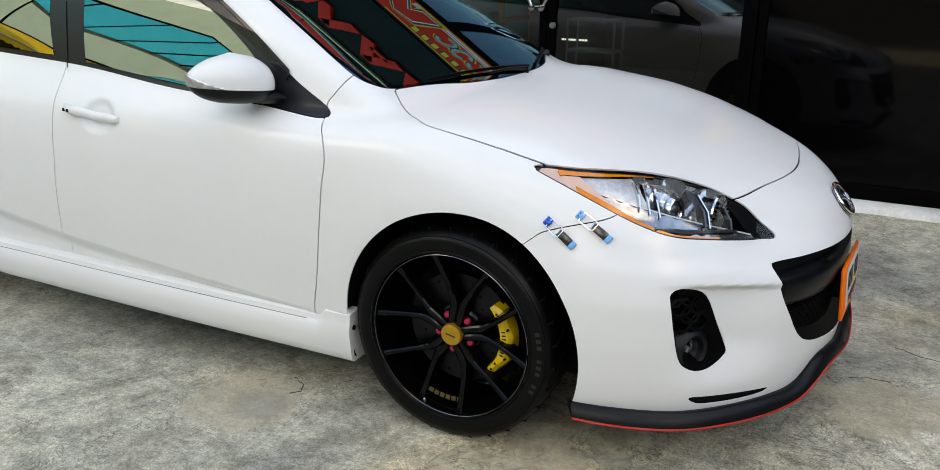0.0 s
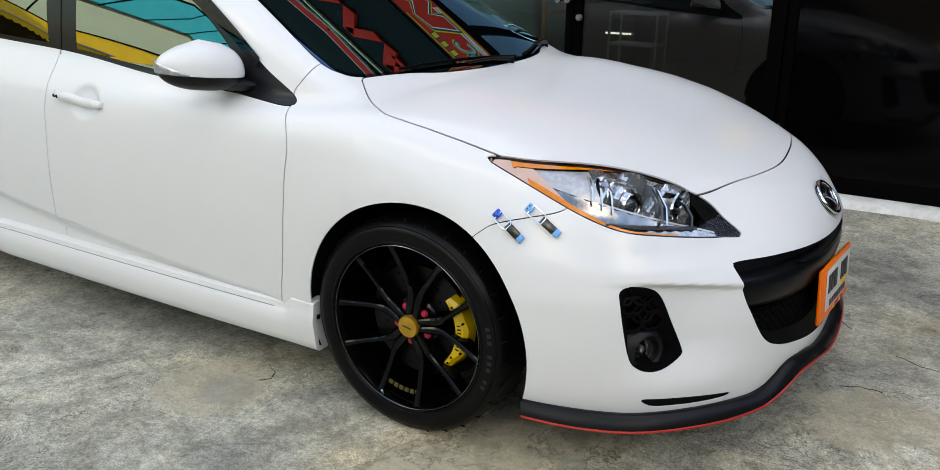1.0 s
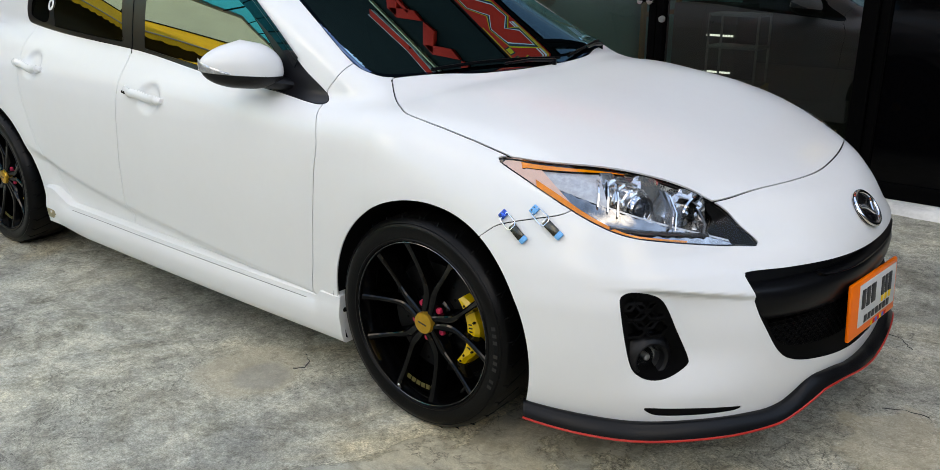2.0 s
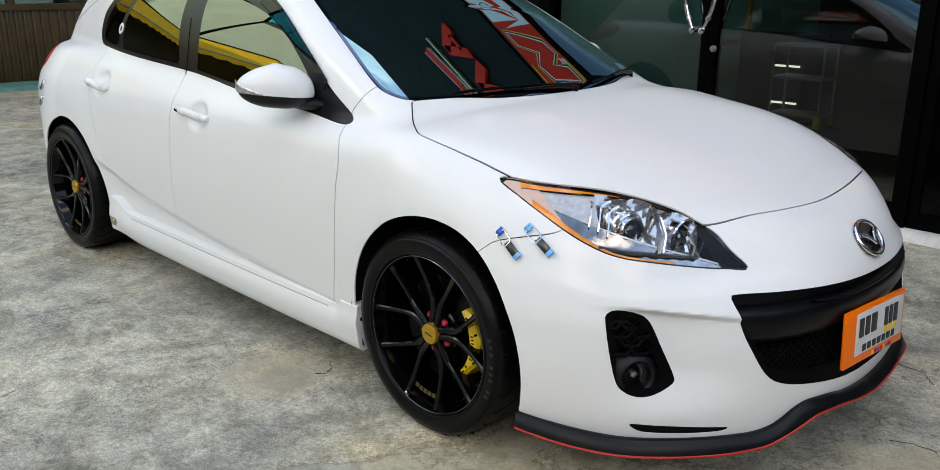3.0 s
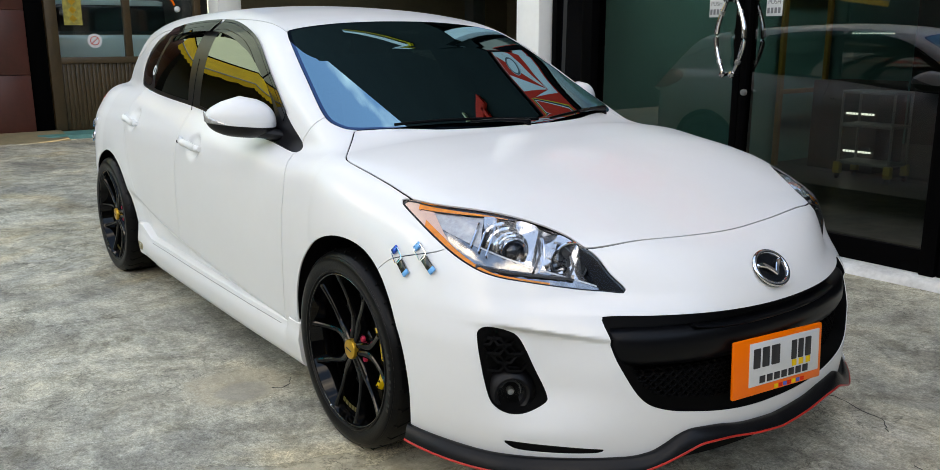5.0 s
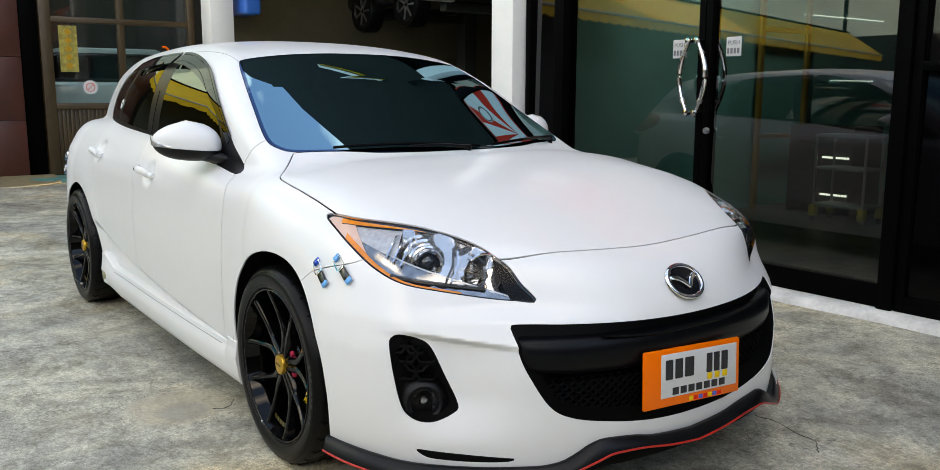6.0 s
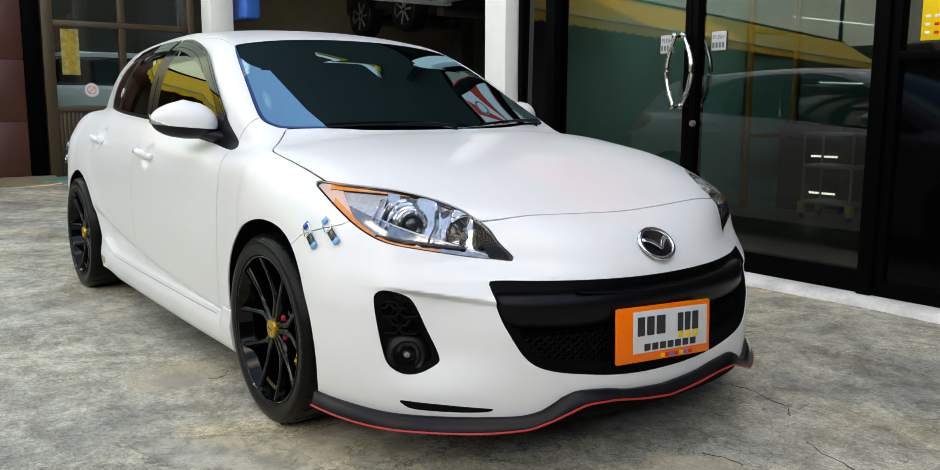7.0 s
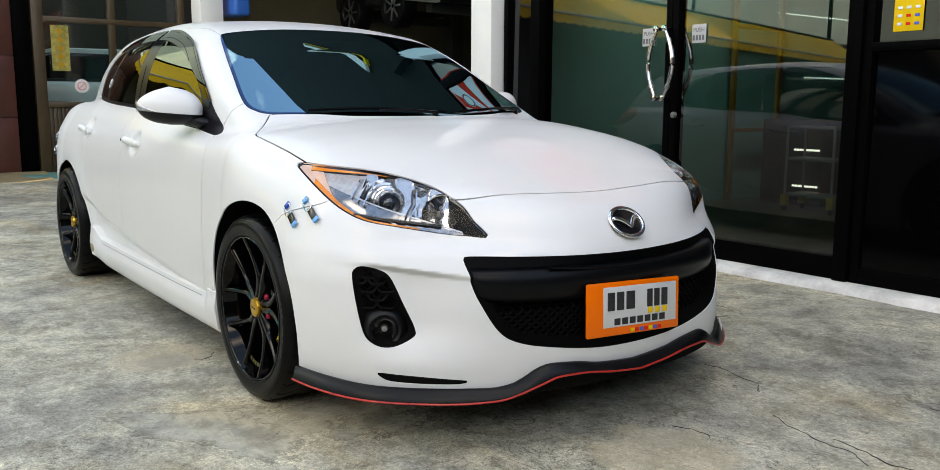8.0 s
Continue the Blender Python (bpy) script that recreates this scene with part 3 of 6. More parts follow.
def make_wheel():
    """A wheel about its hub at the origin, its face towards -y."""
    wheel = new("wheel")
    tyre = bmesh.new()
    lathe(tyre, [(.236, -.022), (.2445, -.0360), (.2475, -.0425), (.2510, -.0425), (.2535, -.0395), (.264, -.0430), (.280, -.0440), (.2925, -.0415), (.2945, -.0385), (.2965, -.0395), (.3065, -.0300), (.3125, -.0165), (.3145, .008), (.3145, .12), (.308, .15), (.290, .168), (.262, .165), (.240, .14)], seg=96)
    tyre_ob = part("tyre", tyre, TYRE, wheel, "black low-profile tyre with worn grooves", 50)
    # tread blocks over the shoulder
    for i in range(30):
        groove = bmesh.new()
        a = 2 * math.pi * i / 30
        vs = box(groove, (-.0022, -.018, -.0012), (.0022, .06, .0005))
        bmesh.ops.transform(groove, verts=vs, matrix=Matrix.Rotation(a, 4, "Y") @ pose(0, 0, .3145) @ pose(0, 0, 0, 0, 0, 24))
        vs = box(groove, (-.002, -.012, -.0012), (.002, .012, .0006))
        bmesh.ops.transform(groove, verts=vs, matrix=Matrix.Rotation(a, 4, "Y") @ pose(0, -.026, .3085, 50) @ pose(0, 0, 0, 0, 0, 14))
        part("groove", groove, GAP, tyre_ob)
    for i in range(10):
        b = bmesh.new()
        a = math.radians(-14 + i * 4.0)
        box(b, (-.007, -.0004, -.005), (.006, .0012, .005), m=Matrix.Rotation(a, 4, "Y") @ pose(.279, -.0440, 0))
        if i not in (3, 7):
            part("sidewall_mark", b, SIDEWALL_PRINT, tyre_ob)
        else:
            b.free()
    rim = bmesh.new()
    lathe(rim, [(.233, -.012), (.2415, -.026), (.2440, -.033), (.2425, -.0365), (.2385, -.035), (.2345, -.023), (.2290, -.006), (.2200, .02), (.2150, .12), (.222, .15)], seg=96)
    rim_ob = part("rim", rim, RIM_BLACK, wheel, "gloss black alloy rim with ten slim spokes", 35)
    # sky glint along the rim lip, built as a thin pale ring
    b = bmesh.new()
    tube(b, [(.2412 * math.cos(t), -.0368, .2412 * math.sin(t)) for t in np.linspace(0, 2 * math.pi, 97)], .0011, 6)
    part("lip_ring", b, RIM_GLINT, rim_ob, "thin added ring standing for the sky's glint on the rim edge")
    for k in range(5):
        base = math.radians(10 + 72 * k)
        for d in (-1, 1):
            b = bmesh.new()
            rim_spoke(b, base, d)
            part("spoke", b, RIM_BLACK, rim_ob, "", 25)
        b = bmesh.new()
        a = math.radians(46 + 72 * k)
        lathe(b, [(.0001, -.020), (.0078, -.020), (.0098, -.017), (.0102, -.011)], seg=12, centre=(.0535 * math.cos(a), .024, .0535 * math.sin(a)))
        part("lug_nut", b, LUG_PINK, wheel, "pink anodised lug nut")
        b = bmesh.new()
        lathe(b, [(.0100, -.0115), (.0135, -.012), (.0150, -.008), (.0165, .020)], seg=16, centre=(.0535 * math.cos(a), .024, .0535 * math.sin(a)))
        part("lug_seat", b, RIM_BLACK, rim_ob)
    b = bmesh.new()
    lathe(b, [(.034, -.006), (.042, .004), (.046, .018), (.066, .020), (.075, .028), (.075, .05)], seg=48)
    part("hub_plate", b, RIM_BLACK, rim_ob)
    b = bmesh.new()
    lathe(b, [(.0001, -.022), (.026, -.0215), (.0305, -.020), (.0322, -.016), (.0335, -.002)], seg=40)
    cap = part("centre_cap", b, GOLD, wheel, "gold centre cap with a dark bar")
    b = bmesh.new()
    box(b, (-.015, -.0232, -.0018), (.015, -.0215, .0018), m=Matrix.Rotation(radians(12), 4, "Y"))
    part("cap_mark", b, INK, cap)
    b = bmesh.new()
    lathe(b, [(.07, .045), (.163, .045), (.163, .068), (.07, .068)], seg=72, closed=True)
    part("brake_disc", b, DISC_STEEL, wheel, "dark steel brake disc", 30)
    for k in range(24):
        b = bmesh.new()
        a = 2 * math.pi * k / 24
        r = .095 + .05 * ((k % 3) / 2)
        lathe(b, [(.0001, .0442), (.0042, .0442), (.0042, .0452)], seg=10, centre=(r * math.cos(a), 0, r * math.sin(a)))
        part("disc_hole", b, GAP, wheel)
    b = bmesh.new()
    lathe(b, [(.195, .10), (.06, .10), (.05, .16)], seg=40)
    part("dust_shield", b, GAP, wheel)
    # yellow caliper ahead of the hub
    b = bmesh.new()
    rows = []
    for i in range(15):
        a = radians(-45 + 86 * i / 14)
        edge = 1 - .10 * abs(i - 7) ** 2 / 49
        wob = .004 * math.cos(i * math.pi / 2)
        rows.append([b.verts.new((r * math.cos(a), y, r * math.sin(a))) for r, y in ((.133, .050), (.134, .024), (.138, .013), (.160 * edge + wob, .013), (.172 * edge + wob, .022), (.178 * edge, .055))])
    for p, q in zip(rows, rows[1:]):
        for k in range(5):
            b.faces.new((p[k], p[k + 1], q[k + 1], q[k]))
    b.faces.new(rows[0][::-1])
    b.faces.new(rows[-1])
    cal = part("brake_caliper", b, CALIPER_YELLOW, wheel, "yellow multi-piston brake caliper", 30)
    for a, r in ((-40, .146), (31, .146), (-20, .162), (-4, .165), (12, .163), (-31, .144), (23, .144)):
        b = bmesh.new()
        lathe(b, [(.0001, -.004), (.0030, -.004), (.0036, -.002), (.0038, .004)], seg=10, centre=(r * math.cos(radians(a)), .014, r * math.sin(radians(a))))
        part("caliper_bolt", b, DISC_STEEL, cal)
    for i in range(8):
        b = bmesh.new()
        a = radians(-18 + 28 * i / 7)
        box(b, (-.0055, -.001, -.0016), (.0055, .001, .0016), m=Matrix.Rotation(-a, 4, "Y") @ pose(.150, .0120, 0))
        part("caliper_lettering", b, DISC_STEEL, cal)
    for i in range(7):
        b = bmesh.new()
        a = radians(-115 + 5.2 * i)
        box(b, (-.0065, -.001, -.0068), (.0065, .001, .0068), m=Matrix.Rotation(-a, 4, "Y") @ pose(.205, -.006, 0, 0, 0, -6))
        part("rim_lettering", b, DULL_GOLD, rim_ob)
    b = bmesh.new()
    tube(b, [(.226 * math.cos(radians(-108)), -.045, .226 * math.sin(radians(-108))), (.208 * math.cos(radians(-108)), -.058, .208 * math.sin(radians(-108)))], .003, 8)
    part("valve", b, STEEL, rim_ob)
    return wheel


wheel = make_wheel()
wheel.parent = car
wheel.matrix_basis = pose(0, -.787, .3135)
for x, y, turn in ((-2.64, -.787, 0), (0, .787, 180), (-2.64, .787, 180)):
    w = copy_thing(wheel, pose(x, y, .3135, 0, 0, turn))
    w.parent = car
for x in (0.022, -2.635):
    for s in (-1, 1):
        b = bmesh.new()
        rings = []
        for y in (.815 if x > -1 else .780, .60, .50):
            rings.append([b.verts.new((x + .385 * math.cos(t), s * y, .312 + .385 * math.sin(t))) for t in np.linspace(-.27, math.pi + .27, 28)])
        for p, q in zip(rings, rings[1:]):
            for k in range(27):
                b.faces.new((p[k], p[k + 1], q[k + 1], q[k]))
        b.faces.new(rings[-1])
        part("wheel_housing", b, GAP, car, "black wheel housing")
b = bmesh.new()
box(b, (-3.2, -.70, .150), (-.50, .70, .26), .03)
box(b, (-.42, -.58, .150), (.42, .58, .26), .03)
box(b, (.40, -.50, .160), (.66, .52, .26), .03)
part("underfloor", b, GAP, car, "dark underfloor")

# ---------------------------------------------------------------- the car's fittings
def on_skin(p, lift=0.0):
    """The point of the skin next to p, lifted off it."""
    p = np.array([p], float)
    for _ in range(5):
        p = p - skin_normals(p) * body(p)[:, None]
    n = skin_normals(p)
    return Vector(p[0] + lift * n[0]), Vector(n[0])


def nose_table():
    """How far ahead the nose's skin lies, over a grid of y and z."""
    y, z = np.meshgrid(np.linspace(-.6, .6, 121), np.linspace(.18, .62, 89), indexing="ij")
    lo, hi = np.full(y.shape, .2), np.full(y.shape, 1.4)
    for _ in range(24):
        mid = (lo + hi) / 2
        inside = body(np.stack([mid, y, z], -1)) < 0
        lo, hi = np.where(inside, mid, lo), np.where(inside, hi, mid)
    return lo


NOSE_X = nose_table()


def nose_x(y, z, inset=0.0):
    """Where the nose's skin lies ahead at this y and z."""
    u, v = min(max((y + .6) / .01, 0), 119.99), min(max((z - .18) / .005, 0), 87.99)
    i, j = int(u), int(v)
    u, v = u - i, v - j
    return float((NOSE_X[i, j] * (1 - u) + NOSE_X[i + 1, j] * u) * (1 - v) + (NOSE_X[i, j + 1] * (1 - u) + NOSE_X[i + 1, j + 1] * u) * v) - inset


def flat_frame(origin, along, normal):
    """A pose with x along, z along the normal."""
    z = Vector(normal).normalized()
    x = (Vector(along) - Vector(along).dot(z) * z).normalized()
    y = z.cross(x)
    return Matrix.Translation(origin) @ Matrix((x, y, z)).transposed().to_4x4()


def mirrored(bm):
    """A copy of a bmesh on the other flank."""
    c = bm.copy()
    bmesh.ops.transform(c, verts=c.verts, matrix=Matrix.Diagonal((1, -1, 1, 1)))
    return c


def pair(name, make, mat, parents, label="", sharp=40):
    """The same part on both flanks."""
    bm = bmesh.new()
    make(bm)
    other = mirrored(bm)
    part(name, bm, mat, parents[0], label, sharp)
    part(name, other, mat, parents[1], label, sharp)


def strip_piece(bm, rows, closed=False):
    rows = [[bm.verts.new(p) for p in r] for r in rows]
    for a, b in zip(rows, rows[1:]):
        n = len(a)
        for k in range(n if closed else n - 1):
            bm.faces.new((a[k], a[(k + 1) % n], b[(k + 1) % n], b[k]))
    if closed:
        bm.faces.new(rows[0][::-1])
        bm.faces.new(rows[-1])


# headlamps
def headlamp(other):
    lamp = new("headlamp")
    lamp.parent = car
    tagged(lamp, "clear headlamp with amber strips and a round projector")
    panel("lens", SV, PANELS["lens"], LENS, lamp, "clear plastic lens", lip=.008, mirror=other)
    V, F = compact(SV, PANELS["lens"])

    def piece(name, V, F, depth, mat, label=""):
        V, F = compact(V, F)
        panel(name, V, F, mat, lamp, label, lip=0, mirror=other, lift=-depth(V))

    d = lambda v: outline_distance(diag(v), HEADLAMP)
    deep = lambda v: np.clip(.006 + 2.5 * (-d(v) - .004), .006, .060)
    V, F_edge, F = split(V, F, d(V) + .0035)
    piece("lamp_bezel", V, F_edge, lambda v: np.full(len(v), .007), GLOSS_BLACK, "black lamp edge")
    mid = lambda v: v[:, 2] - (.804 - .295 * (diag(v)[:, 0] + .372))
    u = lambda v: diag(v)[:, 0]
    tip = lambda v: .128 + .60 * (.735 - v[:, 2]) - u(v)
    V, F, F_tip = split(V, F, tip(V))
    piece("lamp_tip", V, F_tip, lambda v: np.clip(deep(v), .008, .022), GAP, "black lamp tip")

    def carve(V, F, *conditions):
        """Cuts off the part where all conditions are below 0; each is cut on its own, so edges stay clean."""
        kept = []
        for c in conditions:
            V, outside, F = split(V, F, c(V))
            kept.append(outside)
        return V, np.concatenate(kept), F

    a, b_ = np.array((-.262, .786)), np.array((-.178, .692))
    t = (b_ - a) / np.linalg.norm(b_ - a)
    side = lambda v: (diag(v) - a) @ np.array((-t[1], t[0]))
    V, F, F_low = carve(V, F, lambda v: -d(v) - .0075 - .009 * np.clip((-.085 - u(v)) / .15, 0, 1), lambda v: mid(v), lambda v: u(v) - .065, lambda v: -.290 - u(v))
    piece("amber_strip", V, F_low, lambda v: np.full(len(v), .007), AMBER, "amber side strip")
    V, F, F_top = carve(V, F, lambda v: -d(v) - .0135 + .036 * (u(v) + .315), lambda v: -mid(v), lambda v: u(v) + .060, lambda v: -.318 - u(v))
    piece("amber_strip", V, F_top, lambda v: np.full(len(v), .007), AMBER, "amber upper strip")
    V, F_cl, F = split(V, F, -side(V))
    piece("side_housing", V, F_cl, lambda v: np.clip(deep(v), .006, .010), LAMP_PALE, "clear pale side housing")
    V, F_fl, F = split(V, F, np.maximum(-.125 - u(V), -mid(V)))
    V, F_flute, F_rest = split(V, F_fl, -mid(V) - .004)
    step = lambda v: .012 * np.abs(((u(v) + .5) / .017) % 2 - 1)
    piece("fluted_reflector", V, F_flute, lambda v: np.clip(deep(v), .008, .012) + .5 * step(v), BEAM_CHROME, "fluted chrome reflector")
    piece("milky_reflector", V, F_rest, lambda v: np.clip(deep(v), .008, .014), MILKY, "milky white inner panel")
    piece("reflector", V, F, lambda v: deep(v) + .006 * np.tanh((np.abs(((u(v) + .5) / .055) % 2 - 1) - .5) * 8), REFLECTOR, "chrome lamp reflector")
    s = 1 if other else -1
    axis = flat_frame((.549, s * .604, .702), (0, 0, 1), (1, s * .30, .02))

    def turned(name, profile, mat, m, seg=40, label=""):
        b = bmesh.new()
        lathe(b, profile, "Z", seg)
        bmesh.ops.transform(b, verts=b.verts, matrix=m)
        part(name, b, mat, lamp, label, 35)

    turned("projector_barrel", [(.070, -.115), (.069, -.080), (.064, -.077), (.062, -.046), (.057, -.043), (.054, -.018), (.050, -.015), (.048, -.006), (.044, -.004), (.041, -.010)], REFLECTOR, axis, label="ribbed chrome projector barrel")
    turned("projector_ring", [(.042, -.012), (.041, .004), (.037, .010), (.031, .008), (.027, .000), (.026, -.01)], CHROME, axis, label="chrome projector ring")
    turned("projector_lens", [(.0001, .012), (.009, .011), (.018, .007), (.024, .000), (.027, -.009)], PROJECTOR_GLASS, axis, label="dark domed projector lens")
    beam = flat_frame((.640, s * .486, .674), (0, 0, 1), (1, s * .22, .05))
    turned("high_beam_bowl", [(.058, .010), (.055, .006), (.048, -.014), (.034, -.034), (.014, -.044), (.0001, -.045)], BEAM_CHROME, beam, label="chrome high beam bowl")
    turned("beam_ring", [(.052, .004), (.054, .010), (.058, .011), (.060, .006)], CHROME, beam, label="chrome high beam ring")
    turned("bulb_shield", [(.0001, .000), (.009, -.002), (.011, -.012), (.011, -.044)], STEEL, beam, 20)
    for k in range(4):
        b = bmesh.new()
        a = radians(-50 + 34 * k)
        vs = box(b, (-.0015, .012, -.036), (.0015, .052, .004))
        bmesh.ops.transform(b, verts=vs, matrix=beam @ Matrix.Rotation(a, 4, "Z"))
        part("reflector_rib", b, CHROME, lamp)


PROJECTOR_GLASS = material("projector_glass", (.015, .017, .02), .03, 0, 1.0)
for other in (False, True):
    headlamp(other)


# openings in the bumper
def sunk(name, key, outline, plane, depth, mat, label, both):
    V, F = compact(SV, PANELS[key])
    d = lambda v: np.clip(.002 - outline_distance(plane(v), outline) * 1.6, .002, depth)
    for other in ((False,) if both else (False, True)):
        panel(name, V, F, mat, car, label, lip=0, mirror=other, both=both, lift=-d(V))


sunk("grille_back", "grille_hole", GRILLE, lambda v: v[:, 1:], .075, GRILLE_BLACK, "black grille recess", True)
sunk("fog_recess", "fog_hole", FOG_OPENING, diag, .055, GRILLE_BLACK, "black fog lamp recess", False)
sunk("lower_slot", "slot_hole", LOWER_SLOT, diag, .030, GRILLE_BLACK, "black lower air slot", False)


GRILLE_BAR = material("grille_satin_black", (.0035, .0038, .0048), .32, spec=.14, vary=.2, scale=16)


def grille_bar(section, y_end, label, mat=GRILLE_BLACK, taper=.55):
    b = bmesh.new()
    rows = []
    for y in np.linspace(-y_end, y_end, 61):
        k = 1 - taper * (abs(y) / y_end) ** 4
        rows.append([(nose_x(y, z, i), y, .545 + (z - .545) * k) for i, z in section])
    strip_piece(b, rows, True)
    part("grille_bar", b, mat, car, label, 60)


grille_bar([(.050, .566), (.036, .563), (.030, .556), (.032, .549), (.050, .545)], .40, "satin black upper grille bar", GRILLE_BAR)
grille_bar([(.050, .538), (.022, .533), (.013, .520), (.012, .490), (.018, .458), (.030, .436), (.060, .428)], .503, "satin black main grille bar", GRILLE_BAR, .12)
grille_bar([(.030, .533), (.010, .530), (.0085, .524), (.012, .520), (.030, .518)], .300, "thin raised rib on the main bar", GRILLE_BAR)


def honeycomb(bm, inside, place, w, h, step_u, step_v, u0, u1, v0, v1, deep):
    """Open hexagon cells over a region: place(u, v, depth) gives the point."""
    r = 0
    v = v0
    while v < v1:
        u = u0 + (step_u / 2 if r % 2 else 0)
        while u < u1:
            if inside(u, v):
                ring = [(u + w * c, v + h * s) for c, s in ((-.5, 0), (-.25, .5), (.25, .5), (.5, 0), (.25, -.5), (-.25, -.5))]
                inner = [(u + .80 * (a - u), v + .74 * (b - v)) for a, b in ring]
                o = [bm.verts.new(place(a, b, deep)) for a, b in ring]
                i = [bm.verts.new(place(a, b, deep + .002)) for a, b in inner]
                k = [bm.verts.new(place(a, b, deep + .016)) for a, b in inner]
                for n in range(6):
                    m = (n + 1) % 6
                    bm.faces.new((o[n], o[m], i[m], i[n]))
                    bm.faces.new((i[n], i[m], k[m], k[n]))
            u += step_u
        v += step_v
        r += 1


poly_g, poly_f = GRILLE, FOG_OPENING
b = bmesh.new()
honeycomb(b, lambda u, v: outline_distance(np.array([[u, v]]), poly_g)[0] < -.012 and v < .425, lambda u, v, i: (nose_x(u, v, i), u, v), .034, .022, .0265, .0115, -.5, .5, .29, .43, .040)
part("grille_mesh", b, GRILLE_BLACK, car, "black honeycomb grille mesh", 20)


def fog_point(u, v, i):
    """A point behind the fog opening, by the diagonal plane."""
    w = np.linspace(.6, 1.4, 81)
    p = np.stack([(u * math.sqrt(2) + w) / 2, -(w - u * math.sqrt(2)) / 2, np.full(81, v)], 1)
    k = np.argmax(body(p) > 0)
    q = p[k]
    return Vector(q) - i * Vector((1, -1, 0)).normalized()


def fog_mesh(bm):
    honeycomb(bm, lambda u, v: outline_distance(np.array([[u, v]]), poly_f)[0] < -.010 and v > .418, fog_point, .074, .046, .056, .0235, -.13, .08, .30, .56, .020)


pair("fog_mesh", fog_mesh, GRILLE_BLACK, (car, car), "black honeycomb insert", 20)
FOG_AXIS = flat_frame((.645, -.683, .356), (0, 0, 1), (.86, -.5, .02))


def fog_piece(profile, seg=40):
    def make(bm):
        lathe(bm, profile, "Z", seg)
        bmesh.ops.transform(bm, verts=bm.verts, matrix=FOG_AXIS)
    return make


for other in (0, 1):
    fog = new("fog_lamp")
    fog.parent = car
    tagged(fog, "round fog lamp in a black bezel")
    for n, pr, mt, lb in (("bezel", [(.070, -.016), (.063, -.005), (.054, .006), (.046, .010), (.039, .005), (.035, -.010), (.033, -.016)], BLACK_PLASTIC, "satin black bezel"),
                          ("bowl", [(.034, -.010), (.029, -.026), (.016, -.036), (.0001, -.038)], FOG_BOWL, "grey chrome bowl"),
                          ("bulb", [(.0001, -.010), (.008, -.012), (.010, -.020), (.010, -.036)], STEEL, ""),
                          ("lens", [(.0001, -.004), (.018, -.006), (.0345, -.011)], LENS, "clear round lens")):
        bm = bmesh.new()
        fog_piece(pr)(bm)
        if other:
            bm2 = mirrored(bm)
            bm.free()
            bm = bm2
        part(n, bm, mt, fog, lb, 35)

def lamp_fin(points, depth0, depth1, thick):
    """A thin upright blade inside the lamp, along points on the lens, from one depth behind it to another."""
    def make(bm):
        rows = []
        for u, v in points:
            p, q = fog_point(u, v, depth0), fog_point(u, v, depth1)
            k = thick * Vector((.707, .707, 0))
            rows.append([p - k, p + k, q + k, q - k])
        strip_piece(bm, rows, True)
    return make


LAMPS = [o for o in car.children if o.name.split(".")[0] == "headlamp"]
for points, d0, d1, thick, mt in (
        ([(-.150, .722), (-.143, .745), (-.136, .770)], .012, .034, .0020, CHROME), ([(-.128, .712), (-.120, .740), (-.112, .768)], .014, .040, .0020, CHROME),
        ([(-.106, .704), (-.097, .735), (-.090, .764)], .014, .040, .0020, CHROME), ([(.022, .672), (.034, .705), (.026, .742)], .012, .050, .0030, LAMP_GREY),
        ([(.034, .668), (.047, .702), (.040, .738)], .012, .050, .0018, CHROME), ([(.112, .652), (.122, .672), (.112, .700)], .014, .045, .0025, LAMP_GREY),
        ([(.070, .728), (.095, .722), (.115, .708)], .012, .036, .0030, LAMP_GREY)):
    pair("lamp_fin", lamp_fin(points, d0, d1, thick), mt, LAMPS)


def lamp_ledge(bm):
    rows = []
    for u in np.linspace(-.13, .125, 16):
        v = .672 - .12 * (u + .07)
        p, q = fog_point(u, v, .010), fog_point(u, v, .048)
        rows.append([p + Vector((0, 0, dz)) for dz in (-.003, .003)] + [q + Vector((0, 0, dz)) for dz in (.003, -.003)])
    strip_piece(bm, rows, True)


pair("lamp_ledge", lamp_ledge, LAMP_GREY, LAMPS, "dark ledge below the reflectors")

# splitter lip with a red edge
def lip_rows(section):
    rows = []
    for f in np.linspace(-55.5, 55.5, 121):
        a = abs(f)
        r = float(curve1(np.array([a]), NOSE)[0])
        t, e = float(curve1(np.array([a]), LIP_TOP)[0]), float(curve1(np.array([a]), LIP_EDGE)[0])
        rows.append([(XC + (r + o) * math.cos(radians(f)), (r + o) * math.sin(radians(f)), e + (t - e) * k + dz) for o, k, dz in section])
    return rows


b = bmesh.new()
strip_piece(b, lip_rows([(-.030, .95, -.006), (-.006, 1.0, 0), (.004, .92, 0), (.012, .45, 0), (.022, .08, 0), (.022, 0, -.003), (-.03, .0, .008)]), True)
lip = part("splitter_lip", b, LIP_GREY, car, "dark grey rubber splitter lip", 50)
b = bmesh.new()
tube(b, [r[0] for r in lip_rows([(.0235, 0, -.002)])], .0031, 8)
part("red_edge", b, RED_TRIM, lip, "thin red edge trim")

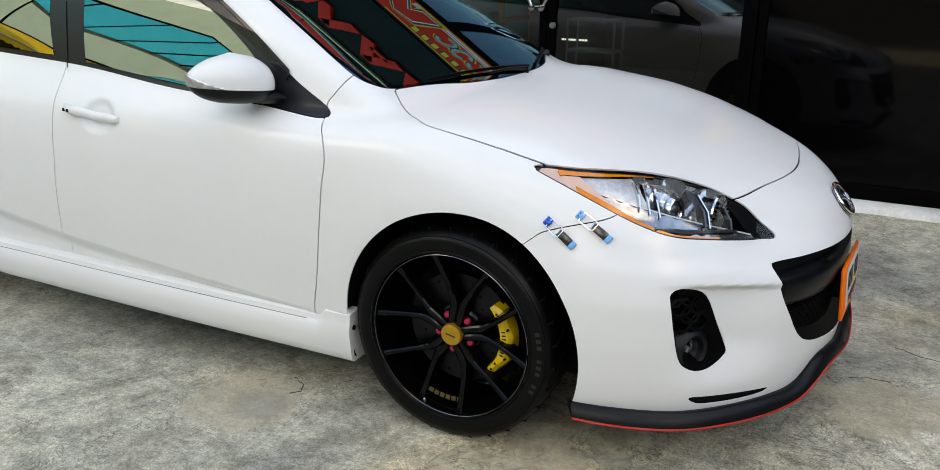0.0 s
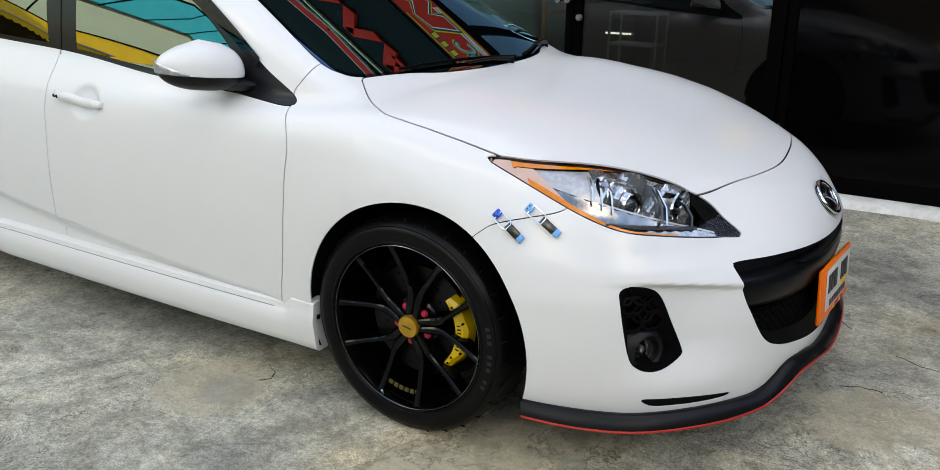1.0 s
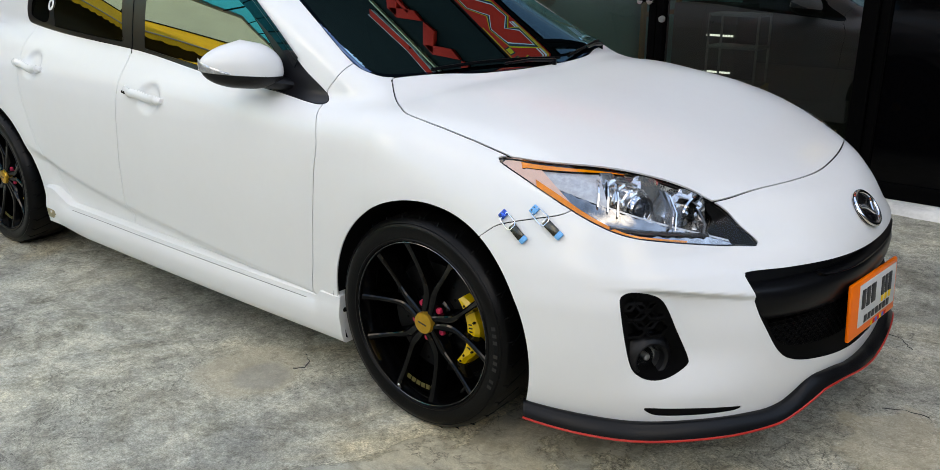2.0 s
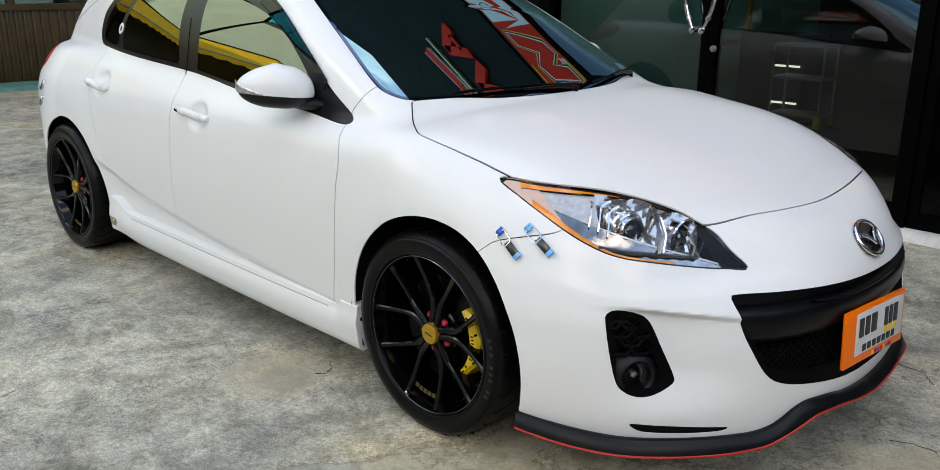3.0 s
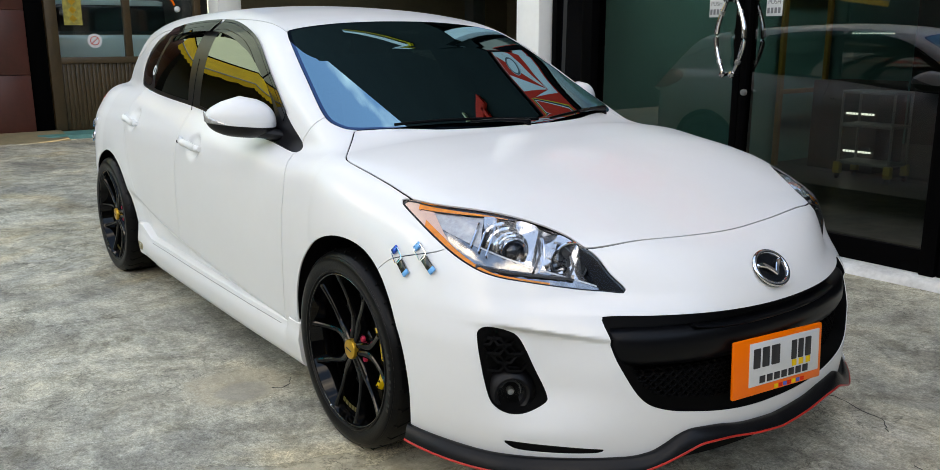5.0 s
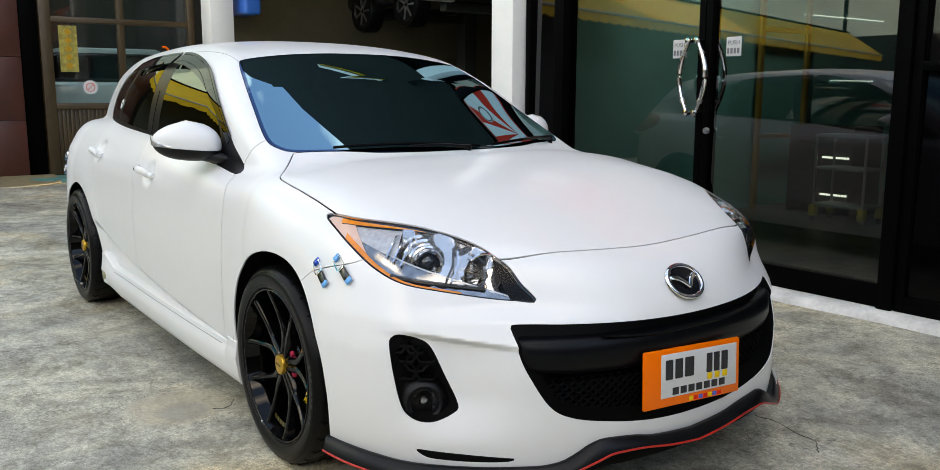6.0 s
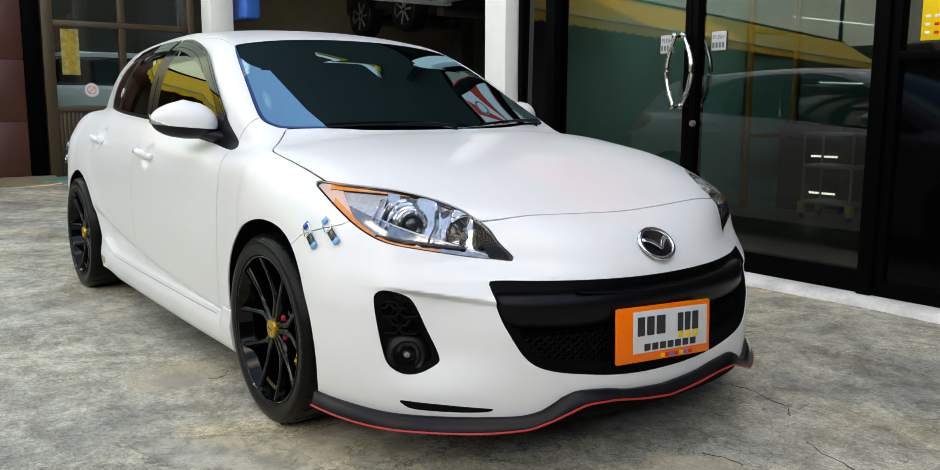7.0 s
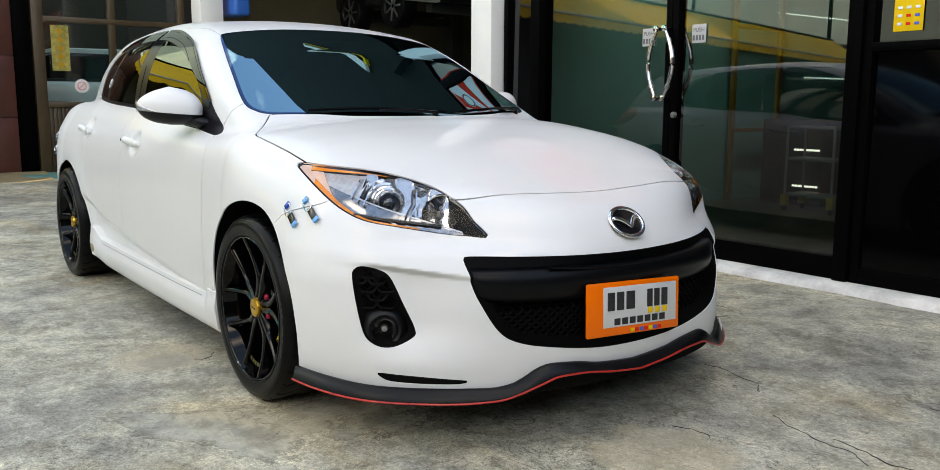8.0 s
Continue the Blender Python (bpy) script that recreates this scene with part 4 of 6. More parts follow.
# side skirts
def skirt(bm):
    rows = []
    for x in np.concatenate([np.linspace(-2.235, -2.05, 10), np.linspace(-1.98, -.52, 24), np.linspace(-.47, -.335, 12)]):
        up = .026 * np.clip((x + .455) / .03, 0, 1) + .055 * np.clip((-2.06 - x) / .10, 0, 1)
        out = .012 * np.clip((x + .455) / .03, 0, 1) + .010 * np.clip((-2.06 - x) / .10, 0, 1)
        flank = float(curve1(np.array([x]), FLANK)[0])
        y = flank - .014
        lowz = .150 + .022 * np.clip((-1.95 - x) / .25, 0, 1)
        ends = np.clip(min(-.333 - x, x + 2.237) / .006, 0, 1)
        q = .004 * (1 - ends)
        rows.append([(x, -yy, z) for yy, z in ((y - .05, .288 + up), (y - .012 + out - q, .287 + up - q), (y - .004 + out - q, .281 + up), (y - .003 + out * .9, .268 + up * .6), (y + .001 + out * .7, .262 + up * .5), (y + .008 + out * .5, .250), (y + .009, .220), (y + .004, .180), (y - .004, lowz + .006), (y - .012, lowz), (y - .10, lowz + .004))])
    strip_piece(bm, rows, True)


pair("side_skirt", skirt, PAINT, (car, car), "white painted side skirt", 38)


def skirt_bolt(bm):
    lathe(bm, [(.0001, .004), (.006, .0035), (.0085, .0)], "X", 14, (-.335, -.795, .262))


pair("skirt_bolt", skirt_bolt, GAP, (car, car))


# soft shade under the skirt's ledge, laid on as a thin grey line
def groove(bm):
    tube(bm, [(x, -(float(curve1(np.array([x]), FLANK)[0]) - .014 + .0005), .2655) for x in np.linspace(-2.02, -.50, 24)], .0011, 6)


pair("skirt_groove", groove, SKIRT_SHADE, (car, car))

# door mirrors
def mirror_shape(bm, lo, hi, grow=1.0, ends=(-1, 1)):
    """The housing between two heights (-1 bottom, 1 top), tapered towards its outer end."""
    e1, e2 = Vector((-.60, -.80, 0)), Vector((.80, -.60, 0))
    c = Vector((-.716, -.828, .972))
    rows = []
    for v in np.linspace(lo, hi, 13):
        ring = []
        for k in range(40):
            t = 2 * math.pi * k / 40
            w = math.sqrt(max(1 - abs(v) ** 2.3, 0.0004)) ** .9
            cu, su = math.cos(t), math.sin(t)
            pu = math.copysign(abs(cu) ** .80, cu) * .126 * w
            taper = 1 - .25 * max(pu, 0) / .126
            pv = math.copysign(abs(su) ** .85, su) * .080 * w * taper
            up = .086 if v > 0 else .062
            z = v * up * (1 - .38 * max(pu, 0) / .126 * (v > 0)) + .010 * pu / .126
            ring.append(bm.verts.new(c + grow * (pu * e1 + pv * e2) + Vector((0, 0, z * grow))))
        rows.append(ring)
    for a, b in zip(rows, rows[1:]):
        for k in range(40):
            bm.faces.new((a[k], a[(k + 1) % 40], b[(k + 1) % 40], b[k]))
    bm.faces.new(rows[0][::-1])
    bm.faces.new(rows[-1])


mirrors = []
for s in (-1, 1):
    m = new("door_mirror")
    m.parent = car
    tagged(m, "white door mirror with a black underside and turn signal")
    mirrors.append(m)
pair("mirror_cap", lambda bm: mirror_shape(bm, -.22, 1), PAINT, mirrors, "white mirror cap", 60)
pair("mirror_underside", lambda bm: mirror_shape(bm, -1, -.25, .99), BLACK_PLASTIC, mirrors, "black mirror underside", 60)


def mirror_foot(bm):
    rows = []
    for t in np.linspace(0, 1, 8):
        p = Vector((-.655, -.700, .915)).lerp(Vector((-.675, -.800, .935)), t)
        w, hgt = .055 - .015 * t, .022
        rows.append([p + Vector((w * math.cos(a), 0, hgt * math.sin(a))) for a in np.linspace(0, 2 * math.pi, 17)[:-1]])
    strip_piece(bm, rows, True)


pair("mirror_foot", mirror_foot, BLACK_PLASTIC, mirrors, "black mirror foot")


def signal(bm):
    e1, e2 = Vector((-.60, -.80, 0)), Vector((.80, -.60, 0))
    c = Vector((-.716, -.828, .972))
    rows = []
    for t in np.linspace(0, 1, 12):
        a = radians(78 - 74 * t)
        pu, pv = math.cos(a) ** .80 * .126, math.sin(a) ** .85 * .080
        taper = 1 - .25 * pu / .126
        top = -.008 + .034 * t
        rows.append([c + (pu * k) * e1 + (pv * taper * k) * e2 + Vector((0, 0, z + .010 * pu / .126)) for k, z in ((1.004, -.014), (1.022, -.010), (1.022, top - .004), (1.0, top))])
    strip_piece(bm, rows, True)


pair("turn_signal", signal, SIGNAL_GREY, mirrors, "clear turn signal strip")

# door handles
for hx, hz in ((-1.335, .828), (-2.262, .874)):
    def handle(bm):
        rows = []
        for t in np.linspace(0, 1, 17):
            x = hx - .130 + .25 * t
            z = hz + .010 - .022 * t
            p, n = on_skin((x, -.81, z))
            lift = .006 + .026 * math.sin(math.pi * t) ** .6
            h = .0135 + .003 * math.sin(math.pi * t) - .004 * (t > .97)
            rows.append([p + Vector((0, -lift - dy, dz)) for dy, dz in ((-.012, -h * .8), (.0, -h), (.007, -h * .5), (.009, 0), (.007, h * .5), (.0, h), (-.012, h * .8))])
        strip_piece(bm, rows, True)
    pair("door_handle", handle, PAINT, (car, car), "white door handle", 50)
    if hx > -2:
        for dx in (-.112, -.085):
            def hole(bm):
                p, n = on_skin((hx + dx, -.81, hz + .004))
                lathe(bm, [(.0001, -.0005), (.0055, -.0005), (.006, .003)], "Y", 12, p + Vector((0, -.0262 - (.0073 if dx > -.1 else 0), 0)))
            pair("key_hole", hole, GAP, (car, car))

# smoked wind visors over the side glass
for x0, x1 in ((-1.52, -.60), (-2.24, -1.56)):
    V, F = compact(SV, np.concatenate([PANELS["window_surround"], PANELS["front_pane"], PANELS["rear_pane"], PANELS["quarter_pane"], PANELS["quarter"]]))
    d = lambda v: outline_distance(v[:, [0, 2]], SIDE_GLASS)
    for f in (lambda v: d(v) - .010, lambda v: -.046 + .030 * np.clip((v[:, 0] + 1.10) / .40, 0, 1) - d(v), lambda v: (v[:, 0] - x1), lambda v: (x0 - v[:, 0]), lambda v: (.93 + .20 * np.clip(-v[:, 0] - .6, 0, 1) - v[:, 2])):
        V, _, F = split(V, F, f(V))
    V, F = compact(V, F)
    bow = .010 + .012 * np.clip(-d(V) / .04, 0, 1)
    for other in (False, True):
        panel("wind_visor", V, F, SMOKE, car, "smoked acrylic wind visor", lip=.004, mirror=other, lift=bow)

def pillar_seam(bm):
    tube(bm, [on_skin((-1.526 - .052 * t, -.8, .984 + .300 * t), .0012)[0] for t in np.linspace(0, 1, 14)], .0013, 6)


pair("pillar_seam", pillar_seam, GAP, (car, car))

# latches across the bumper seam
def latch(top, bottom, tape, flip):
    ob = new("bumper_latch")
    ob.parent = car
    tagged(ob, "steel toggle latch with blue ends")
    p, n = on_skin(top)
    q, n2 = on_skin(bottom)
    if flip:
        p, q, n, n2 = [Vector((v.x, -v.y, v.z)) for v in (p, q, n, n2)]
    m = flat_frame(p, q - p, (n + n2) / 2)
    L = (q - p).length

    def add(name, mat, make):
        b = bmesh.new()
        make(b)
        bmesh.ops.transform(b, verts=b.verts, matrix=m)
        part(name, b, mat, ob)

    add("clip", tape, lambda b: (box(b, (-.012, -.012, .000), (.006, .012, .006), .003), box(b, (-.004, -.007, .004), (.008, .007, .011), .002)))
    for dy in (-.0045, .0045):
        add("screw", INK, lambda b: lathe(b, [(.0001, .0075), (.002, .0075), (.0022, .005)], "Z", 8, (-.006, dy, 0)))
    add("wire_loop", CHROME, lambda b: tube(b, [(.002, -.013, .008), (.002, .013, .008), (L * .40, .014, .012), (L * .48, .008, .014), (L * .48, -.008, .014), (L * .40, -.014, .012), (.002, -.013, .008)], .0017, 6))
    add("base_plate", STEEL, lambda b: box(b, (L * .34, -.010, .001), (L * .98, .010, .006), .002))
    add("lever", LEVER, lambda b: box(b, (L * .40, -.0105, .008), (L * .86, .0105, .013), .003))
    add("lever_end", LIGHT_BLUE, lambda b: box(b, (L * .84, -.0108, .005), (L * 1.0, .0108, .0125), .003))


LEVER = material("dark_steel_lever", (.09, .09, .08), .22, .9, vary=.5, scale=40)
for flip in (False, True):
    latch((.277, -.796, .683), (.352, -.805, .630), BLUE_METAL, flip)
    latch((.354, -.770, .702), (.436, -.775, .650), LIGHT_BLUE, flip)

latch((-2.90, -.80, .815), (-2.955, -.79, .775), CHROME, False)
latch((-2.91, -.80, .735), (-2.965, -.79, .695), CHROME, False)
# filler patch at the rear end of the skirt
b = bmesh.new()
for k in range(9):
    a = 2 * math.pi * k / 9
    r = .024 + .010 * noise.noise((k * 1.7, 2, 0))
    box(b, (-2.20 + r * math.cos(a) - .012, -.8085, .228 + .7 * r * math.sin(a) - .010), (-2.20 + r * math.cos(a) + .012, -.800, .228 + .7 * r * math.sin(a) + .010), .002)
part("filler_patch", b, material("beige_filler", (.42, .36, .22), .8, vary=.3, scale=30), car, "rough beige filler patch")

# badge
p, n = on_skin((.924, 0, .643), .002)
badge = new("badge")
badge.parent = car
tagged(badge, "oval chrome badge with a plain chrome wing on black")
BM = flat_frame(p, (0, 1, 0), n)


def badge_part(name, mat, make):
    b = bmesh.new()
    make(b)
    bmesh.ops.transform(b, verts=b.verts, matrix=BM)
    part(name, b, mat, badge)


badge_part("plate", GLOSS_BLACK, lambda b: strip_piece(b, [[(r * .064 * math.cos(t), r * .050 * math.sin(t), z) for t in np.linspace(0, 2 * math.pi, 49)[:-1]] for r, z in ((.98, -.004), (.95, .004), (.02, .006))], True))
badge_part("ring", CHROME, lambda b: strip_piece(b, [[((.064 + .007 * math.cos(k)) * math.cos(t), (.050 + .007 * math.cos(k)) * math.sin(t), .005 + .006 * math.sin(k)) for k in np.linspace(0, 2 * math.pi, 13)[:-1]] for t in np.linspace(0, 2 * math.pi, 61)], False))
for s in (-1, 1):
    badge_part("wing", CHROME, lambda b: tube(b, bez((s * .058, .012, .006), (s * .045, .020, .010), (s * .022, .010, .013), (0, -.022, .014), 12), [.003, .005, .006, .0065, .007, .007, .0068, .0066, .0064, .006, .006, .005], 8, .6))

# number plate: unreadable bars in place of its writing
plate = new("number_plate")
plate.parent = car
tagged(plate, "white number plate in a bright orange frame")
PM = flat_frame((.978, -.021, .396), (.020, .383, -.014), (1, -.045, .07))


def plate_part(name, mat, lo, hi, bevel=.0, label=""):
    b = bmesh.new()
    box(b, lo, hi, bevel)
    bmesh.ops.transform(b, verts=b.verts, matrix=PM)
    return part(name, b, mat, plate, label)


plate_part("frame", PLATE_ORANGE, (-.181, -.080, -.008), (.198, .080, .004), .0058, "bright orange plastic frame")
plate_part("sheet", PLATE_WHITE, (-.120, -.054, .002), (.182, .066, .0062), .002, "white metal sheet")
for x0, x1 in ((-.105, -.078), (-.068, -.040), (-.030, .004), (.056, .078), (.086, .108), (.117, .142)):
    plate_part("character_bar", INK, (x0, -.004, .0060), (x1, .050, .0078), .002)
for k in range(7):
    plate_part("province_bar", INK, (-.078 + .031 * k, -.048, .0060), (-.054 + .031 * k, -.028, .0074), .001)
for x0 in (.060, .090, .122):
    plate_part("yellow_tab", YELLOW_PRINT, (x0, -.024, .0060), (x0 + .020, -.006, .0072), .001)
for k, mt in enumerate((YELLOW_PRINT, RED_PRINT, BLUE_PRINT, RED_PRINT, YELLOW_PRINT, BLUE_PRINT, RED_PRINT)):
    plate_part("frame_mark", mt, (-.010 + .019 * k, -.074, .0036), (.005 + .019 * k, -.063, .0052))
b = bmesh.new()
box(b, (.90, -.10, .36), (.962, .10, .44))
part("plate_bracket", b, GAP, car)

# wipers
def wiper(a, c, pivot, mid):
    ob = new("wiper")
    ob.parent = car
    tagged(ob, "black wiper arm and blade")
    b = bmesh.new()
    pts = []
    for t in np.linspace(0, 1, 14):
        p = Vector(a).lerp(Vector(c), t)
        pts.append(on_skin(p, .010)[0])
    tube(b, pts, .0055, 6)
    part("blade", b, GRILLE_BLACK, ob)
    b = bmesh.new()
    tube(b, [on_skin(pivot, .012)[0], on_skin(Vector(pivot).lerp(Vector(mid), .5), .020)[0], on_skin(mid, .018)[0]], [.010, .008, .006], 8, .7)
    lathe(b, [(.0001, .014), (.012, .012), (.014, -.02)], "Z", 14, on_skin(pivot, .006)[0])
    part("arm", b, GRILLE_BAR, ob)


wiper((-.272, -.46, .95), (-.170, .10, .96), (-.156, .04, .95), (-.185, -.20, .95))
wiper((-.178, .16, .95), (-.318, .58, .97), (-.285, .53, .95), (-.225, .33, .95))
b = bmesh.new()
rows = []
for y in np.linspace(-.60, .60, 41):
    x = -.125 - .42 * y * y
    z = .928 - .02 * (y / .6) ** 2
    rows.append([(x + .03, y, z - .012), (x - .02, y, z - .004), (x - .07, y, z - .012), (x - .07, y, z - .05), (x + .03, y, z - .05)])
strip_piece(b, rows, True)
part("cowl", b, BLACK_PLASTIC, car, "black cowl below the windscreen")

# ring sticker on the rear side glass
b = bmesh.new()
p, n = on_skin((-2.27, -.64, 1.098), .002)
lathe(b, [(.014, 0), (.026, 0), (.026, .002), (.014, .002)], "Z", 24, closed=True)
bmesh.ops.transform(b, verts=b.verts, matrix=flat_frame(p, (1, 0, 0), n))
part("ring_sticker", b, WHITE_PRINT, car, "small white ring sticker on the glass")

# inside of the car
def seat(y):
    ob = new("seat")
    ob.parent = car
    tagged(ob, "dark cloth car seat")
    for n, lo, hi, m in (("cushion", (-.25, -.24, -.08), (.25, .24, .08), pose(-1.35, y, .52)), ("backrest", (-.08, -.24, -.32), (.08, .24, .32), pose(-1.66, y, .86, 0, -14)), ("headrest", (-.05, -.13, -.08), (.05, .13, .08), pose(-1.76, y, 1.22, 0, -12))):
        b = bmesh.new()
        box(b, lo, hi, .05, m, 3)
        part(n, b, INTERIOR, ob)


seat(-.36)
seat(.36)
b = bmesh.new()
strip_piece(b, [[(-.30, y, .86), (-.42, y, .91), (-.62, y, .92), (-.78, y, .86), (-.80, y, .60)] for y in np.linspace(-.62, .62, 9)])
part("dashboard", b, INTERIOR, car, "dark dashboard")
b = bmesh.new()
ring = [Vector((0, .18 * math.cos(t), .18 * math.sin(t))) for t in np.linspace(0, 2 * math.pi, 33)]
tube(b, ring, .014, 8)
box(b, (-.02, -.07, -.04), (.01, .07, .04), .012)
box(b, (-.01, -.17, -.012), (.0, .17, .012), .004)
bmesh.ops.transform(b, verts=b.verts, matrix=pose(-.95, -.36, .86, 0, 24))
part("steering_wheel", b, INTERIOR, car, "dark steering wheel")
b = bmesh.new()
box(b, (-.015, -.12, -.035), (.015, .12, .035), .012, pose(-.88, 0, 1.24, 0, 15))
part("rear_view_mirror", b, INTERIOR, car)

# maker's mark on the lip's far end, as plain bars
for k in range(6):
    b = bmesh.new()
    f = radians(31 + 1.05 * k)
    r = float(curve1(np.array([math.degrees(f)]), NOSE)[0]) + .013
    box(b, (-.0012, -.0062, -.010), (.0012, .0062, .010), 0, pose(XC + r * math.cos(f), r * math.sin(f), .190, 0, 0, math.degrees(f)))
    part("lip_mark", b, WHITE_PRINT, lip)

# the far front corner stands a little prouder than the near one
FAR_SIDE, FAR_LIFT = .034, .004
done = set()
for ob in car.children_recursive:
    if ob.type != "MESH" or ob.data.name in done or ob.name.split(".")[0] == "wheel" or (ob.parent != car and ob.parent.name.split(".")[0] in ("wheel", "tyre", "rim", "brake_caliper", "centre_cap", "number_plate", "badge")):
        continue
    done.add(ob.data.name)
    co = np.zeros(len(ob.data.vertices) * 3)
    ob.data.vertices.foreach_get("co", co)
    co = co.reshape(-1, 3)
    if co[:, 1].max() < .001:
        continue
    k = np.clip(co[:, 1] / .45, 0, 1)
    k = k * k * (3 - 2 * k)
    e = np.clip((co[:, 0] + .60) / .55, 0, 1)
    k = k * e * e * (3 - 2 * e)
    lift = np.clip((co[:, 2] - .58) / .12, 0, 1) * np.clip((.95 - co[:, 0]) / .2, 0, 1)
    co[:, 1] += (FAR_SIDE + .014 * np.clip((.52 - co[:, 2]) / .1, 0, 1) + .068 * np.clip((co[:, 2] - .58) / .12, 0, 1) * np.clip((.92 - co[:, 2]) / .1, 0, 1)) * k
    co[:, 2] += FAR_LIFT * k * lift
    ob.data.vertices.foreach_set("co", co.ravel())
    ob.data.update()

# ---------------------------------------------------------------- the yard and the buildings
def ground_material():
    m = bpy.data.materials.new("worn_concrete")
    m.use_nodes = True
    nt = m.node_tree
    b = nt.nodes["Principled BSDF"]
    b.inputs["Roughness"].default_value = .88
    b.inputs["Specular IOR Level"].default_value = .3
    pos = nt.nodes.new("ShaderNodeTexCoord")

    def noise_of(scale, detail, rough=.6, dist=0.):
        n = nt.nodes.new("ShaderNodeTexNoise")
        n.inputs["Scale"].default_value, n.inputs["Detail"].default_value, n.inputs["Roughness"].default_value, n.inputs["Distortion"].default_value = scale, detail, rough, dist
        nt.links.new(pos.outputs["Object"], n.inputs["Vector"])
        return n.outputs["Fac"]

    def ramp_of(fac, *stops):
        r = nt.nodes.new("ShaderNodeValToRGB")
        while len(r.color_ramp.elements) < len(stops):
            r.color_ramp.elements.new(.5)
        for e, (p, c) in zip(r.color_ramp.elements, stops):
            e.position, e.color = p, (*c, 1)
        nt.links.new(fac, r.inputs["Fac"])
        return r.outputs["Color"]

    def mixed(fac, a, c, kind="MIX"):
        x = nt.nodes.new("ShaderNodeMix")
        x.data_type, x.blend_type = "RGBA", kind
        if isinstance(fac, float):
            x.inputs[0].default_value = fac
        else:
            nt.links.new(fac, x.inputs[0])
        nt.links.new(a, x.inputs[6])
        nt.links.new(c, x.inputs[7])
        return x.outputs[2]

    def veins(scale, detail, dist, width, depth):
        """Thin dark lines where a warped noise crosses its middle."""
        sub_ = nt.nodes.new("ShaderNodeMath")
        sub_.operation = "SUBTRACT"
        sub_.inputs[1].default_value = .5
        nt.links.new(noise_of(scale, detail, .6, dist), sub_.inputs[0])
        ab = nt.nodes.new("ShaderNodeMath")
        ab.operation = "ABSOLUTE"
        nt.links.new(sub_.outputs[0], ab.inputs[0])
        return ramp_of(ab.outputs[0], (.0, (depth, depth, depth)), (width * .4, (depth, depth, depth)), (width, (1, 1, 1)))

    white = nt.nodes.new("ShaderNodeRGB")
    white.outputs[0].default_value = (1, 1, 1, 1)
    large = ramp_of(noise_of(1.1, 6, .62, .4), (.35, (.26, .252, .225)), (.45, (.375, .36, .31)), (.54, (.452, .427, .355)), (.66, (.52, .505, .445)))
    tint = ramp_of(noise_of(.9, 5, .6, .6), (.42, (.97, .99, 1.0)), (.52, (1, 1, .97)), (.62, (1.09, 1.0, .84)))
    mid = mixed(1.0, ramp_of(noise_of(8, 8, .66, .2), (.41, (.78, .775, .76)), (.5, (1, 1, 1)), (.60, (1.17, 1.17, 1.15))), ramp_of(noise_of(2.6, 12, .68, .7), (.42, (.84, .83, .81)), (.445, (.99, .99, .98)), (.55, (1.0, 1.0, .99)), (.565, (1.15, 1.145, 1.12))), "MULTIPLY")
    stain = ramp_of(noise_of(2.3, 9, .74, .6), (.58, (1, 1, 1)), (.63, (.74, .735, .71)), (.8, (.66, .655, .63)))
    col = mixed(1.0, mixed(1.0, mixed(1.0, large, tint, "MULTIPLY"), mid, "MULTIPLY"), stain, "MULTIPLY")
    # worm-like hair cracks in some areas, coarse and fine
    for scale, detail, dist, width, depth, lo in ((1.3, 11, .9, .0045, .30, .52), (4.2, 6, 1.5, .010, .55, .52), (8, 5, 1.7, .018, .58, .49)):
        where = ramp_of(noise_of(.9 + .07 * scale, 5), (lo, (0, 0, 0)), (lo + .05, (1, 1, 1)))
        col = mixed(1.0, col, mixed(where, white.outputs[0], veins(scale, detail, dist, width, depth)), "MULTIPLY")
    # pits, light chips and sand grain
    rough = mixed(1.0, ramp_of(noise_of(62, 5, .7), (.29, (.40, .40, .39)), (.38, (.80, .80, .79)), (.5, (.98, .98, .98)), (.60, (1.18, 1.18, 1.17)), (.70, (1.4, 1.4, 1.38))), ramp_of(noise_of(170, 5, .75), (.40, (.74, .74, .72)), (.5, (1, 1, 1)), (.60, (1.24, 1.24, 1.22))), "MULTIPLY")
    rough = mixed(1.0, rough, ramp_of(noise_of(24, 9, .78, .3), (.38, (.80, .79, .78)), (.48, (.98, .98, .97)), (.60, (1.08, 1.08, 1.07))), "MULTIPLY")
    # thin skim coats with broken edges: smoother and greyer than the worn concrete
    skim_noise = noise_of(.75, 12, .66, .5)
    skim = ramp_of(skim_noise, (.575, (0, 0, 0)), (.583, (1, 1, 1)))
    pale = nt.nodes.new("ShaderNodeRGB")
    pale.outputs[0].default_value = (.88, .90, .93, 1)
    calm = mixed(.68, rough, pale.outputs[0])
    col = mixed(1.0, col, mixed(skim, rough, calm), "MULTIPLY")
    col = mixed(1.0, col, ramp_of(skim_noise, (.562, (1, 1, 1)), (.568, (1.22, 1.22, 1.20)), (.576, (.55, .55, .53)), (.584, (1, 1, 1))), "MULTIPLY")
    # a tan patch round a smooth grey spot beside the car, and paler scuffs ahead of it
    def spot(x, y, size, edge, ragged):
        far = nt.nodes.new("ShaderNodeVectorMath")
        far.operation = "DISTANCE"
        far.inputs[1].default_value = (x, y, 0)
        wob = nt.nodes.new("ShaderNodeMath")
        wob.operation = "MULTIPLY_ADD"
        wob.inputs[1].default_value = ragged
        nt.links.new(pos.outputs["Object"], far.inputs[0])
        nt.links.new(noise_of(7, 8, .65, .4), wob.inputs[0])
        nt.links.new(far.outputs["Value"], wob.inputs[2])
